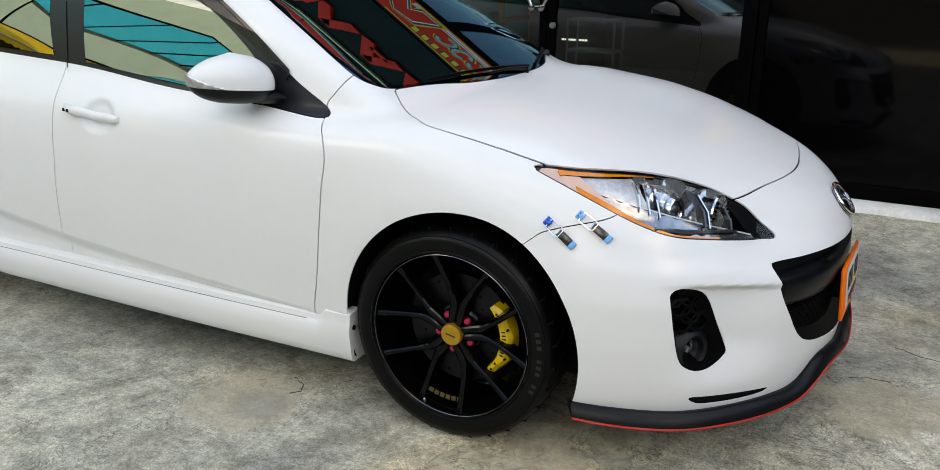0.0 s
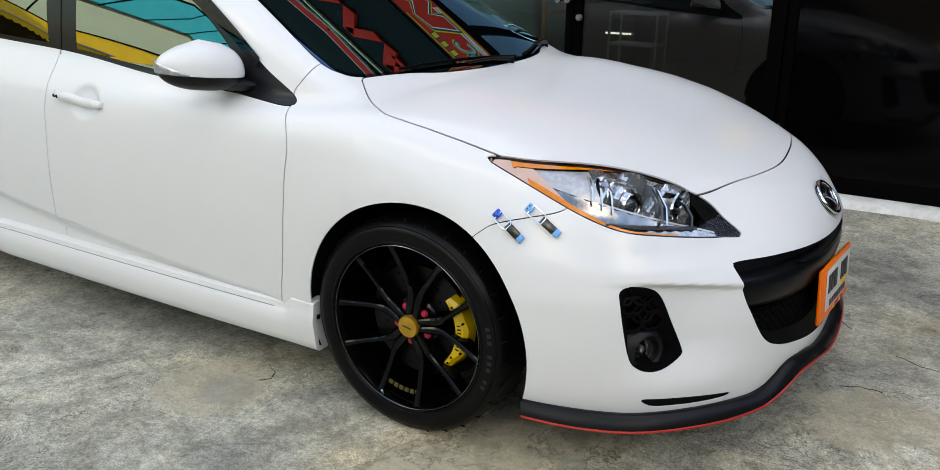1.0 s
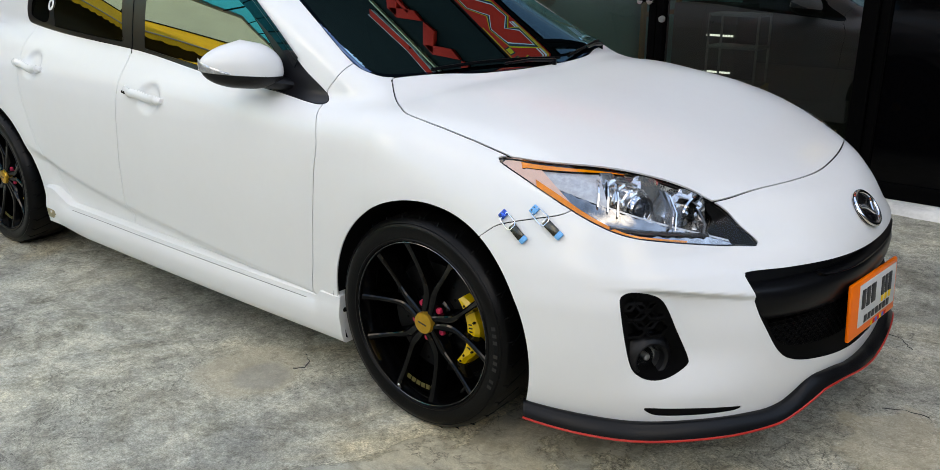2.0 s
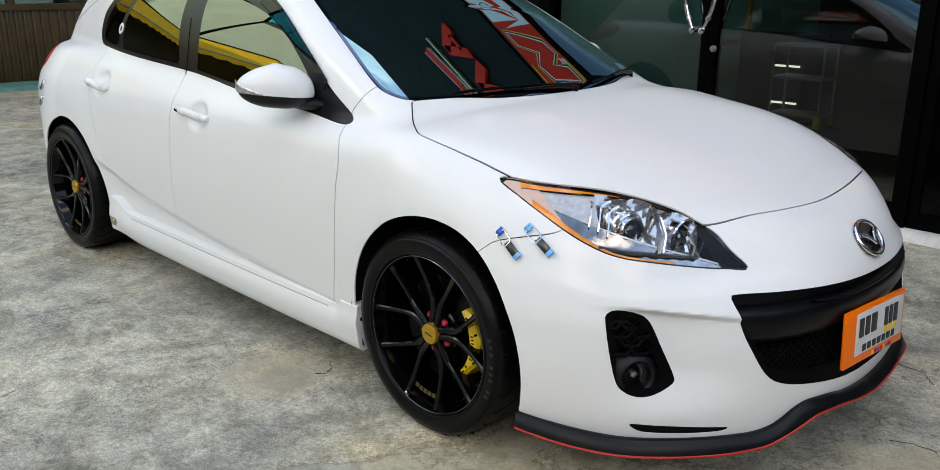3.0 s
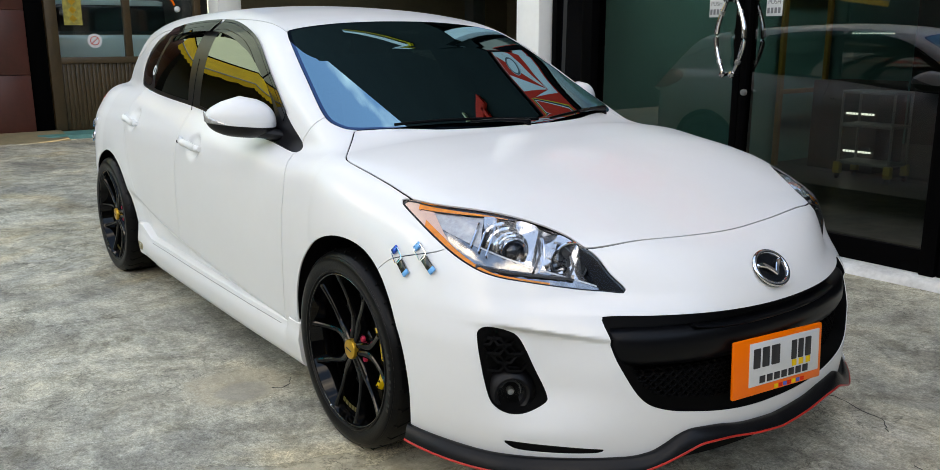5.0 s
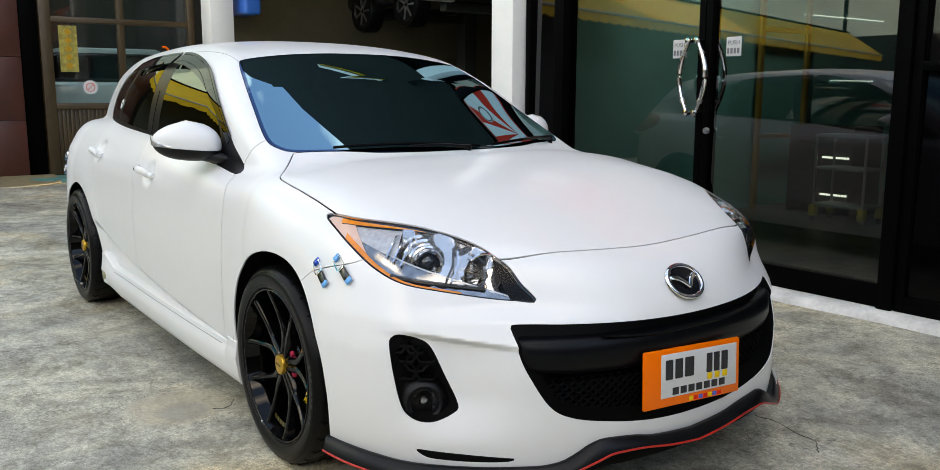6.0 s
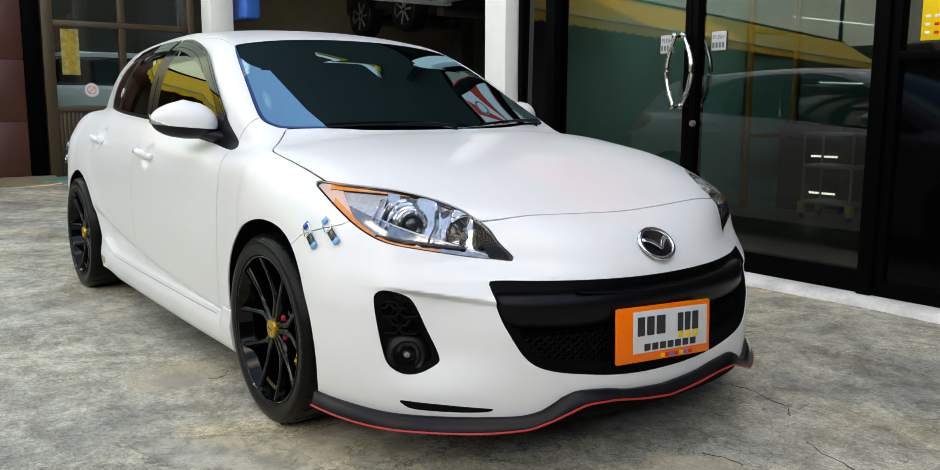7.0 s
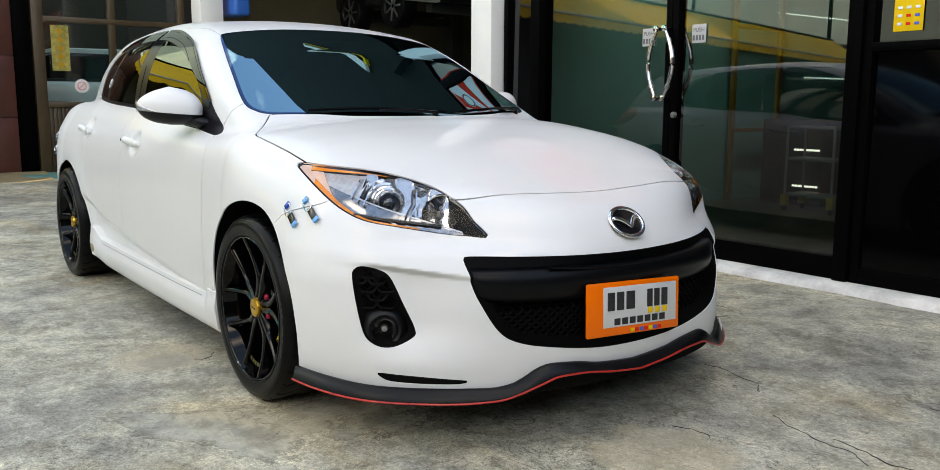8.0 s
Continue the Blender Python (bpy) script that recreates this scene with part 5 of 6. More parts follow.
        return ramp_of(wob.outputs[0], (size + ragged * .5 - edge, (1, 1, 1)), (size + ragged * .5, (0, 0, 0)))

    for x, y, size, edge, ragged, shade in ((-.66, -.93, .20, .05, .22, (.43, .375, .27)), (-.60, -.93, .105, .03, .07, (.27, .265, .235)), (1.15, -.05, .22, .05, .45, (.50, .43, .29)), (1.75, .35, .12, .01, .35, (.62, .61, .57)), (2.05, 1.05, .10, .01, .30, (.60, .59, .55))):
        hue = nt.nodes.new("ShaderNodeRGB")
        hue.outputs[0].default_value = (*shade, 1)
        soft_spot = nt.nodes.new("ShaderNodeMath")
        soft_spot.operation = "MULTIPLY"
        soft_spot.inputs[1].default_value = .5
        nt.links.new(spot(x, y, size, edge, ragged), soft_spot.inputs[0])
        col = mixed(soft_spot.outputs[0], col, hue.outputs[0])
    nt.links.new(col, b.inputs["Base Color"])
    bp, bp2 = nt.nodes.new("ShaderNodeBump"), nt.nodes.new("ShaderNodeBump")
    bp.inputs["Strength"].default_value, bp.inputs["Distance"].default_value = .55, .01
    bp2.inputs["Strength"].default_value, bp2.inputs["Distance"].default_value = .35, .004
    nt.links.new(noise_of(6, 9, .7, .3), bp.inputs["Height"])
    nt.links.new(noise_of(110, 4, .7), bp2.inputs["Height"])
    nt.links.new(bp.outputs[0], bp2.inputs["Normal"])
    nt.links.new(bp2.outputs[0], b.inputs["Normal"])
    return m


CONCRETE = ground_material()
KERB_WHITE = material("white_kerb_paint", (.74, .74, .72), .7, vary=.45, scale=5, bump=.6, bump_scale=40)
FRAME_BLACK = material("black_aluminium", (.0018, .0018, .002), .4, 0, 0, .02, vary=.2, scale=10)
PANEL_BLACK = material("black_glass_panel", (.0015, .0015, .002), .03, 0, 0, .6)
# darker copy of the black glass: its reflections are turned down in the material
PANEL_LOW = material("black_glass_weak_mirror", (.0010, .0010, .0013), .05, 0, 0, .13)
COLUMN_WHITE = material("white_column_paint", (.86, .85, .82), .6, vary=.08, scale=3)
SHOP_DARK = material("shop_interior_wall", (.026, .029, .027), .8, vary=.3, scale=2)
TEAL_WALL = material("teal_interior_wall", (.25, .72, .75), .7, vary=.2, scale=1.5)
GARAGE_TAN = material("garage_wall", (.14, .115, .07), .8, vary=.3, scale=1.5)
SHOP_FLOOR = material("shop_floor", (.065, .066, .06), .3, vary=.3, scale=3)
WOOD_BROWN = material("brown_aluminium", (.075, .045, .018), .42, .1, vary=.3, scale=6)
REDWALL = material("red_brown_tiles", (.092, .022, .014), .4, vary=.35, scale=4)
AWNING_YELLOW = material("yellow_awning_fabric", (.90, .56, .01), .7, vary=.25, scale=4)
an = AWNING_YELLOW.node_tree
lit, through_cloth = an.nodes.new("ShaderNodeBsdfTranslucent"), an.nodes.new("ShaderNodeMixShader")
lit.inputs["Color"].default_value, through_cloth.inputs[0].default_value = (.95, .54, .01, 1), .22
an.links.new(an.nodes["Principled BSDF"].outputs[0], through_cloth.inputs[1])
an.links.new(lit.outputs[0], through_cloth.inputs[2])
an.links.new(through_cloth.outputs[0], an.nodes["Material Output"].inputs["Surface"])
AWNING_STRIPE = material("grey_awning_stripe", (.35, .35, .33), .7)
TEAL_SHEET = material("teal_roof_sheet", (.03, .36, .46), .3, vary=.4, scale=3)
tn = TEAL_SHEET.node_tree
thru, both_ways = tn.nodes.new("ShaderNodeBsdfTranslucent"), tn.nodes.new("ShaderNodeMixShader")
thru.inputs["Color"].default_value, both_ways.inputs[0].default_value = (.05, .55, .68, 1), .8
tn.links.new(tn.nodes["Principled BSDF"].outputs[0], both_ways.inputs[1])
tn.links.new(thru.outputs[0], both_ways.inputs[2])
tn.links.new(both_ways.outputs[0], tn.nodes["Material Output"].inputs["Surface"])
FASCIA = material("dark_fascia", (.015, .021, .019), .6, spec=.05, vary=.3, scale=2)
TUBE_GLOW = bpy.data.materials.new("lit_tube")
TUBE_GLOW.use_nodes = True
TUBE_GLOW.node_tree.nodes["Principled BSDF"].inputs["Emission Color"].default_value = (.9, .97, 1, 1)
TUBE_GLOW.node_tree.nodes["Principled BSDF"].inputs["Emission Strength"].default_value = 34
LED_GLOW = bpy.data.materials.new("lit_led")
LED_GLOW.use_nodes = True
LED_GLOW.node_tree.nodes["Principled BSDF"].inputs["Emission Color"].default_value = (.9, .95, 1, 1)
LED_GLOW.node_tree.nodes["Principled BSDF"].inputs["Emission Strength"].default_value = .6
BLUE_DRUM = material("blue_plastic", (.02, .16, .60), .4)
END_GLASS = pane_material("end_window_glass", (.80, .82, .80), 1.45)
TAN_MAT = material("tan_threshold", (.34, .27, .15), .8, vary=.3, scale=5, bump=.4)
TEAL_STEP = material("teal_step_paint", (.10, .30, .26), .6, vary=.4, scale=6, bump=.4)
GOLD_PAPER = material("gold_paper", (.55, .45, .10), .5, .2, vary=.6, scale=18)
PALE_BLUE = material("pale_blue_paint", (.55, .76, .78), .3, 0, .6)
PALE_WALL = material("pale_facade_paint", (.55, .65, .55), .8, vary=.15, scale=.8)

b = bmesh.new()
box(b, (-700, -700, -.5), (700, 700, 0))
tagged(part("ground", b, CONCRETE), "worn grey concrete yard with stains", "ground", kind="structure")

CRACK_DARK = material("crack_dirt", (.045, .043, .038), .9, vary=.4, scale=30)
ground = bpy.data.objects["ground"]


def crack(points, width, seed):
    """A wandering dirt-filled crack in the concrete."""
    b = bmesh.new()
    pts = [Vector((*p, 0)) for p in points]
    rows = []
    for p, q in zip(pts, pts[1:]):
        n = max(int((q - p).length / .012), 2)
        side = Vector((-(q - p).y, (q - p).x, 0)).normalized()
        for i in range(n):
            c = p.lerp(q, i / n)
            c = c + side * (.020 * noise.noise((c.x * 9, c.y * 9, seed)) + .008 * noise.noise((c.x * 45, c.y * 45, seed)))
            w = width * max(.12, .55 + .9 * noise.noise((c.x * 22, c.y * 22, seed + 5)))
            rows.append([c - side * w, c - side * w * .5 + Vector((0, 0, .0018)), c + side * w * .5 + Vector((0, 0, .0018)), c + side * w])
    strip_piece(b, rows)
    part("crack", b, CRACK_DARK, ground)


crack(((1.15, .46), (1.24, .43), (1.34, .40), (1.46, .385), (1.56, .33)), .0024, 1)
crack(((1.02, .13), (1.08, .155), (1.16, .16)), .0022, 2)
crack(((.66, .75), (.80, .74), (.93, .70), (1.0, .62)), .0028, 3)
crack(((1.38, .44), (1.50, .43), (1.58, .40), (1.70, .44), (1.9, .42)), .0036, 4)
crack(((1.42, .95), (1.62, .98), (1.85, 1.10), (2.2, 1.12)), .0022, 5)
crack(((-.62, -.74), (-.56, -.76), (-.54, -.80), (-.58, -.83)), .0032, 6)
SHOP_TOP = 3.46


def structure_bits(owner, name, mat, boxes, bevel=.004, label=""):
    for lo, hi in boxes:
        b = bmesh.new()
        box(b, lo, hi, bevel)
        ob = part(name, b, mat, owner, label)
        if name == "pane":
            # only the outer sheet mirrors; the other faces let light straight through
            ob.data.materials.append(CLEAR)
            for f in ob.data.polygons:
                f.material_index = 0 if f.normal.y < -.9 and hi[0] - lo[0] > .1 or f.normal.x > .9 and hi[0] - lo[0] < .1 else 1


def slab(name, lo, hi, mat, label, category, bevel=.0):
    b = bmesh.new()
    box(b, lo, hi, bevel)
    return tagged(part(name, b, mat), label, category, kind="structure")


def kerb_strip():
    """A low rough step: its front edge wanders."""
    b = bmesh.new()
    rows = []
    for i in range(150):
        x = -2.76 + 9.6 * i / 149
        w1 = .020 * noise.noise((x * 2.1, 0, 0)) + .010 * noise.noise((x * 9, 3, 0))
        w2 = .006 * noise.noise((x * 5, 7, 0))
        rows.append([(x, 2.34 + w1, -.01), (x, 2.352 + w1, .022 + w2), (x, 2.375 + w1 * .6, .040 + w2), (x, 2.48, .046), (x, 2.75, .046), (x, 2.75, -.01)])
    vs = [[b.verts.new(p) for p in r] for r in rows]
    for p, q in zip(vs, vs[1:]):
        for k in range(5):
            b.faces.new((p[k], p[k + 1], q[k + 1], q[k]))
    b.faces.new(vs[0])
    b.faces.new(vs[-1])
    tagged(part("kerb", b, KERB_WHITE), "low white painted concrete step with rough edges", "kerb", kind="structure")


kerb_strip()
# shop front: black frames with glass between
shop = tagged(new("wall_shop"), "black framed glass shop front", "shop front", kind="structure")
structure_bits(shop, "frame_member", FRAME_BLACK, [
    ((-2.74, 2.47, .046), (-2.69, 2.58, 3.05)), ((-2.385, 2.44, .046), (-2.285, 2.58, 3.05)), ((-2.69, 2.48, .046), (-2.385, 2.56, .17)), ((.165, 2.45, .046), (.245, 2.58, 3.05)), ((.25, 2.47, .046), (.30, 2.58, 3.05)),
    ((-2.285, 2.47, 2.30), (.165, 2.58, 2.38)), ((-2.285, 2.48, .046), (-1.08, 2.56, .17)), ((-1.0, 2.48, .046), (.165, 2.56, .17)), ((.30, 2.47, .046), (6.9, 2.58, .13)), ((.30, 2.455, 1.27), (6.9, 2.53, 1.315)),
    ((-2.285, 2.48, 2.20), (-1.08, 2.56, 2.30)), ((-1.0, 2.48, 2.20), (.165, 2.56, 2.30))])
structure_bits(shop, "door_stile", FRAME_BLACK, [((-1.090, 2.475, .06), (-1.043, 2.56, 2.29)), ((-1.037, 2.475, .06), (-.990, 2.56, 2.29))])
structure_bits(shop, "pane", SHOP_GLASS, [((-2.28, 2.505, .165), (-1.085, 2.513, 2.205)), ((-.995, 2.505, .165), (.168, 2.513, 2.205))], 0, "dark glass door pane")
structure_bits(shop, "panel", PANEL_LOW, [((.30, 2.50, .13), (6.9, 2.515, 1.27))], 0, "lower black glass panel with its reflection toned down")
structure_bits(shop, "panel", PANEL_BLACK, [((-2.69, 2.50, .165), (-2.385, 2.515, 3.05))], 0, "narrow black glass side panel")
structure_bits(shop, "panel", PANEL_BLACK, [((.30, 2.50, 1.315), (6.9, 2.515, 3.05))], 0, "black glass panel")
# the glazing leans back a little
for ob in shop.children:
    if ob.name.split(".")[0] in ("pane", "panel"):
        for v in ob.data.vertices:
            v.co.y += .0096 * (v.co.z - .9)
b = bmesh.new()
outline = [(-2.74, 3.06), (7.1, 3.06), (7.1, 7.75), (-2.6, 7.2), (-5.2, 9.8), (-10.2, 13.2), (-10.2, 3.47), (-2.74, 3.47)]
front, rear = [b.verts.new((x, 2.46, z)) for x, z in outline], [b.verts.new((x, 8.2, z)) for x, z in outline]
b.faces.new(front)
b.faces.new(rear[::-1])
for k in range(8):
    b.faces.new((front[k], rear[k], rear[(k + 1) % 8], front[(k + 1) % 8]))
part("fascia", b, FASCIA, shop, "tall dark fascia with a sloping roofline above the doors", 30)
structure_bits(shop, "transom", FASCIA, [((-2.285, 2.50, 2.38), (.165, 2.56, 3.05))], 0, "dark transom panel")


def pull_handle(x, side):
    ob = tagged(new("door_pull"), "bowed chrome pull handle on a glass door", "handle", group="door pulls")
    b = bmesh.new()
    tube(b, [(x + side * .012 - side * .068 * math.sin(math.pi * t), 2.425, 1.035 + .44 * t) for t in np.linspace(0, 1, 21)], [.010 + .006 * math.sin(math.pi * t) for t in np.linspace(0, 1, 21)], 12)
    part("bar", b, CHROME, ob)
    b = bmesh.new()
    tube(b, [(x + side * .012 - side * .068 * math.sin(math.pi * t), 2.612, 1.035 + .44 * t) for t in np.linspace(0, 1, 21)], [.010 + .005 * math.sin(math.pi * t) for t in np.linspace(0, 1, 21)], 12)
    part("inner_bar", b, CHROME, ob)
    for z in (1.035, 1.475):
        b = bmesh.new()
        lathe(b, [(.0001, 0), (.019, .002), (.021, .012), (.012, .016), (.011, .205), (.0001, .215)], "Y", 16, (x + side * .012, 2.405, z))
        part("post", b, CHROME, ob)
    for z0, z1 in ((1.10, 1.12), (1.39, 1.41)):
        b = bmesh.new()
        tube(b, [(x + side * .012 - side * .068 * math.sin(math.pi * (z - 1.035) / .44), 2.425, z) for z in (z0, z1)], .0165, 12)
        part("collar", b, STEEL, ob)
    return ob


pull_handle(-1.132, 1)
pull_handle(-1.043, -1)
b = bmesh.new()
lathe(b, [(.0001, 0), (.018, .001), (.020, .01), (.020, .02)], "Y", 16, (-.995, 2.456, .93))
tagged(part("lock_cylinder", b, STEEL), "steel lock cylinder on the door stile", "lock")


def door_sign(x):
    ob = tagged(new("door_sign"), "small white push sign stuck on the door", "sign", group="door signs")
    b = bmesh.new()
    box(b, (x - .054, 2.4985, 1.376), (x + .054, 2.5035, 1.490), .003)
    part("card", b, CARD_GREY, ob)
    text_part("lettering", "PUSH", .036, pose(x, 2.498, 1.455, 90), GREY_PRINT, ob)
    for k in range(4):
        b = bmesh.new()
        box(b, (x - .046 + .024 * k, 2.4975, 1.392), (x - .030 + .024 * k, 2.4985, 1.424))
        part("lettering_bar", b, GREY_PRINT, ob)


CARD_GREY = material("grey_card", (.46, .47, .47), .5, spec=.2)
GREY_PRINT = material("grey_print", (.12, .12, .13), .6)
door_sign(-1.255)
door_sign(-.845)
card = tagged(new("payment_sign"), "yellow payment card notice stuck on the black glass", "sign")
b = bmesh.new()
box(b, (.385, 2.494, 1.365), (.535, 2.4985, 1.66), .002)
part("sheet", b, YELLOW_PRINT, card)
for k in range(9):
    b = bmesh.new()
    x, z = .405 + .044 * (k % 3), 1.395 + .040 * (k // 3)
    box(b, (x, 2.4915, z), (x + .024, 2.4938, z + .014), .001)
    part("card_mark", b, (WHITE_PRINT, RED_PRINT, BLUE_PRINT)[k % 3] if k < 6 else WHITE_PRINT, card)

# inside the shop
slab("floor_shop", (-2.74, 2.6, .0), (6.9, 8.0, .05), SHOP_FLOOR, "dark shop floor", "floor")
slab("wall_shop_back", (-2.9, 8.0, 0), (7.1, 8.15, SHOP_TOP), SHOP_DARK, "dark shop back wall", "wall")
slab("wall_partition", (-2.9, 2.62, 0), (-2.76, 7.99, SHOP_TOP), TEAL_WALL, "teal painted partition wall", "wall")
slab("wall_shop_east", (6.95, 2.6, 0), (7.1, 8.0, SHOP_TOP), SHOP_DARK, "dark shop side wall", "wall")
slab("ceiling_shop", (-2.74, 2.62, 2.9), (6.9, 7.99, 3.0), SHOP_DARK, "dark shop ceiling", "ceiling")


def trolley():
    ob = tagged(new("trolley"), "steel trolley with yellow feet inside the shop", "trolley")
    x0, x1, y0, y1 = -1.82, -1.37, 5.0, 5.28
    for x in (x0, x1):
        for y in (y0, y1):
            b = bmesh.new()
            tube(b, [(x, y, .16), (x, y, .80)], .012, 8)
            part("post", b, STEEL, ob)
            b = bmesh.new()
            box(b, (x - .03, y - .03, .10), (x + .03, y + .03, .20), .008)
            foot = part("foot", b, CART_YELLOW, ob, "yellow plastic foot")
            b = bmesh.new()
            lathe(b, [(.0001, -.012), (.022, -.012), (.025, -.008), (.025, .008), (.022, .012), (.0001, .012)], "X", 16, (x, y, .077))
            part("castor", b, TYRE, foot)
    for z in (.20, .52, .80):
        b = bmesh.new()
        box(b, (x0 - .01, y0 - .01, z - .012), (x1 + .01, y1 + .01, z + .012), .004)
        part("shelf", b, CART_GREY, ob)


CART_YELLOW = material("yellow_plastic", (.62, .46, .03), .45)
CART_GREY = material("grey_shelf", (.30, .36, .36), .4, .3, vary=.3, scale=8)
trolley()


def tool_cabinet():
    ob = tagged(new("tool_cabinet"), "dark tool cabinet with lit white LED strips", "cabinet")
    b = bmesh.new()
    box(b, (-2.40, 5.46, .05), (-1.75, 5.95, .86), .01)
    part("body", b, SHOP_DARK, ob)
    for k, z in enumerate((.57, .23)):
        for i in range(9):
            b = bmesh.new()
            x = -2.04 + .030 * i
            box(b, (x, 5.444, z), (x + .023, 5.45, z + .018))
            part("led_segment", b, LED_GLOW, ob, "lit white LED segment")
        b = bmesh.new()
        box(b, (-2.36, 5.452, z - .13), (-1.79, 5.462, z + .06), .004)
        part("drawer_front", b, INTERIOR, ob)


tool_cabinet()


def ladder():
    ob = tagged(new("step_ladder"), "tan yellow step ladder in the dark shop", "ladder")
    for x, y in ((-2.6, 5.23), (-2.6, 5.97)):
        b = bmesh.new()
        box(b, (x - .02, y - .03, .05), (x + .02, y + .03, 2.3), .006)
        part("rail", b, LADDER_TAN, ob)
    for z in (.75, 1.75):
        b = bmesh.new()
        box(b, (-2.63, 5.23, z - .02), (-2.57, 5.97, z + .02), .004)
        part("rung", b, LADDER_TAN, ob)


LADDER_TAN = material("tan_ladder", (.45, .28, .06), .5, vary=.2, scale=8)
ladder()
b = bmesh.new()
box(b, (-1.75, 4.1, 2.83), (-1.50, 4.2, 2.88), .01)
lamp_bar = part("tube_lamp", b, TUBE_GLOW)
# unseen plate added before the tube to cut its light towards the doors
b = bmesh.new()
box(b, (-1.85, 4.04, 2.735), (-1.40, 4.06, 2.895), .002)
part("lamp_shade", b, FRAME_BLACK, lamp_bar, "black plate added to hold back the tube's light")
tagged(lamp_bar, "lit ceiling tube lamp in the shop", "lamp")

# columns and garage
slab("column", (-3.03, 2.36, 0), (-2.765, 2.62, 3.30), COLUMN_WHITE, "white painted column at the garage opening", "column", .01)
slab("column_far", (-9.75, 2.42, 0), (-9.38, 2.75, 3.30), COLUMN_WHITE, "white painted column at the far garage corner", "column", .012)
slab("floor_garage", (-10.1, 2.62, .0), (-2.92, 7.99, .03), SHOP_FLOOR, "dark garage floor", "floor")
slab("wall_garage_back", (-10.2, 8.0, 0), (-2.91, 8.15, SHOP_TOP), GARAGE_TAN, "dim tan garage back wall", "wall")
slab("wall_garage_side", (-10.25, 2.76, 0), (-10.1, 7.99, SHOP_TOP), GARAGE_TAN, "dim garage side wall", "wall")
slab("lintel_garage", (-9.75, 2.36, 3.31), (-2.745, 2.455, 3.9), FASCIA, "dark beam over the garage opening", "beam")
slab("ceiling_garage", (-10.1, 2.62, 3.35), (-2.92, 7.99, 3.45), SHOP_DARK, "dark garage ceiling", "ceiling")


def vent_blocks():
    """Rows of pierced blocks in the garage's back wall."""
    ob = tagged(new("vent_wall"), "pierced vent blocks in the dim garage wall", "vent blocks", kind="structure")
    for i in range(10):
        for k in range(4):
            b = bmesh.new()
            x, z = -6.9 + .26 * i, 1.30 + .20 * k
            box(b, (x, 7.985, z), (x + .20, 7.998, z + .14), .004)
            part("block", b, SHOP_DARK, ob)


vent_blocks()


def lifted_car():
    """The dark underside and a wheel of a car up on a lift in the garage."""
    ob = tagged(new("raised_car"), "dark car raised on a lift in the garage", "car")
    b = bmesh.new()
    box(b, (-9.6, 4.6, 2.35), (-6.9, 6.2, 2.95), .12, None, 4)
    part("body", b, GLOSS_BLACK, ob)
    for x in (-8.95, -7.75):
        b = bmesh.new()
        lathe(b, [(.06, .0), (.20, -.01), (.22, -.03), (.29, -.035), (.31, -.01), (.31, .18)], "Y", 36, (x, 4.55, 2.33))
        wheel_ob = part("tyre", b, TYRE, ob)
        for k in range(7):
            b = bmesh.new()
            a = 2 * math.pi * k / 7
            box(b, (.03, -.02, -.014), (.20, .0, .014), .004, pose(x, 4.545, 2.33) @ Matrix.Rotation(a, 4, "Y"))
            part("spoke", b, STEEL, wheel_ob)


lifted_car()
lift = tagged(new("car_lift"), "dark steel car lift posts in the garage", "lift")
for x, y in ((-9.2, 6.6), (-7.4, 6.6)):
    b = bmesh.new()
    box(b, (x - .12, y - .12, .03), (x + .12, y + .12, 2.8), .01)
    part("post", b, SHOP_DARK, lift)
    b = bmesh.new()
    box(b, (x - .08, 4.9, 2.24), (x + .08, 6.5, 2.36), .01)
    part("arm", b, SHOP_DARK, lift)
rack = tagged(new("ceiling_rack"), "pale steel rack hung under the garage ceiling", "rack")
for k in range(5):
    b = bmesh.new()
    box(b, (-6.6, 3.5 + .22 * k, 2.30), (-3.6, 3.54 + .22 * k, 2.36), .004)
    part("rail", b, STEEL, rack)
b = bmesh.new()
box(b, (-6.65, 3.42, 2.27), (-6.55, 4.5, 2.40), .004)
part("end_bar", b, COLUMN_WHITE, rack)
for x in (-6.5, -3.7):
    b = bmesh.new()
    tube(b, [(x, 3.95, 2.36), (x, 3.95, 3.36)], .02, 8)
    part("hanger", b, STEEL, rack)
b = bmesh.new()
box(b, (-9.75, 2.85, 2.22), (-9.22, 3.1, 3.35), .05, None, 3)
tagged(part("blue_drum", b, BLUE_DRUM), "blue plastic canister hung in the garage", "canister")

# end building: brown windows, ribbed panels, red-brown wall
END_X = -10.1
end = tagged(new("wall_end"), "brown aluminium window front of the end building", "window front", kind="structure")
structure_bits(end, "mullion", WOOD_BROWN, [((END_X - .06, .40, 0), (END_X + .05, .54, 3.2)), ((END_X - .05, 1.37, .95), (END_X + .04, 1.46, 3.2)), ((END_X - .05, 2.33, 0), (END_X + .05, 2.42, 3.2)), ((END_X - .06, .54, .93), (END_X + .05, 2.33, 1.01)), ((END_X - .06, .54, 2.06), (END_X + .05, 2.33, 2.13)), ((END_X - .06, .54, .0), (END_X + .03, 2.33, .06))])
for i in range(34):
    b = bmesh.new()
    y = .55 + .0525 * i
    box(b, (END_X - .03, y, .06), (END_X + .012 + .012 * (i % 2), y + .050, .93), .004)
    part("rib_panel", b, WOOD_BROWN, end)
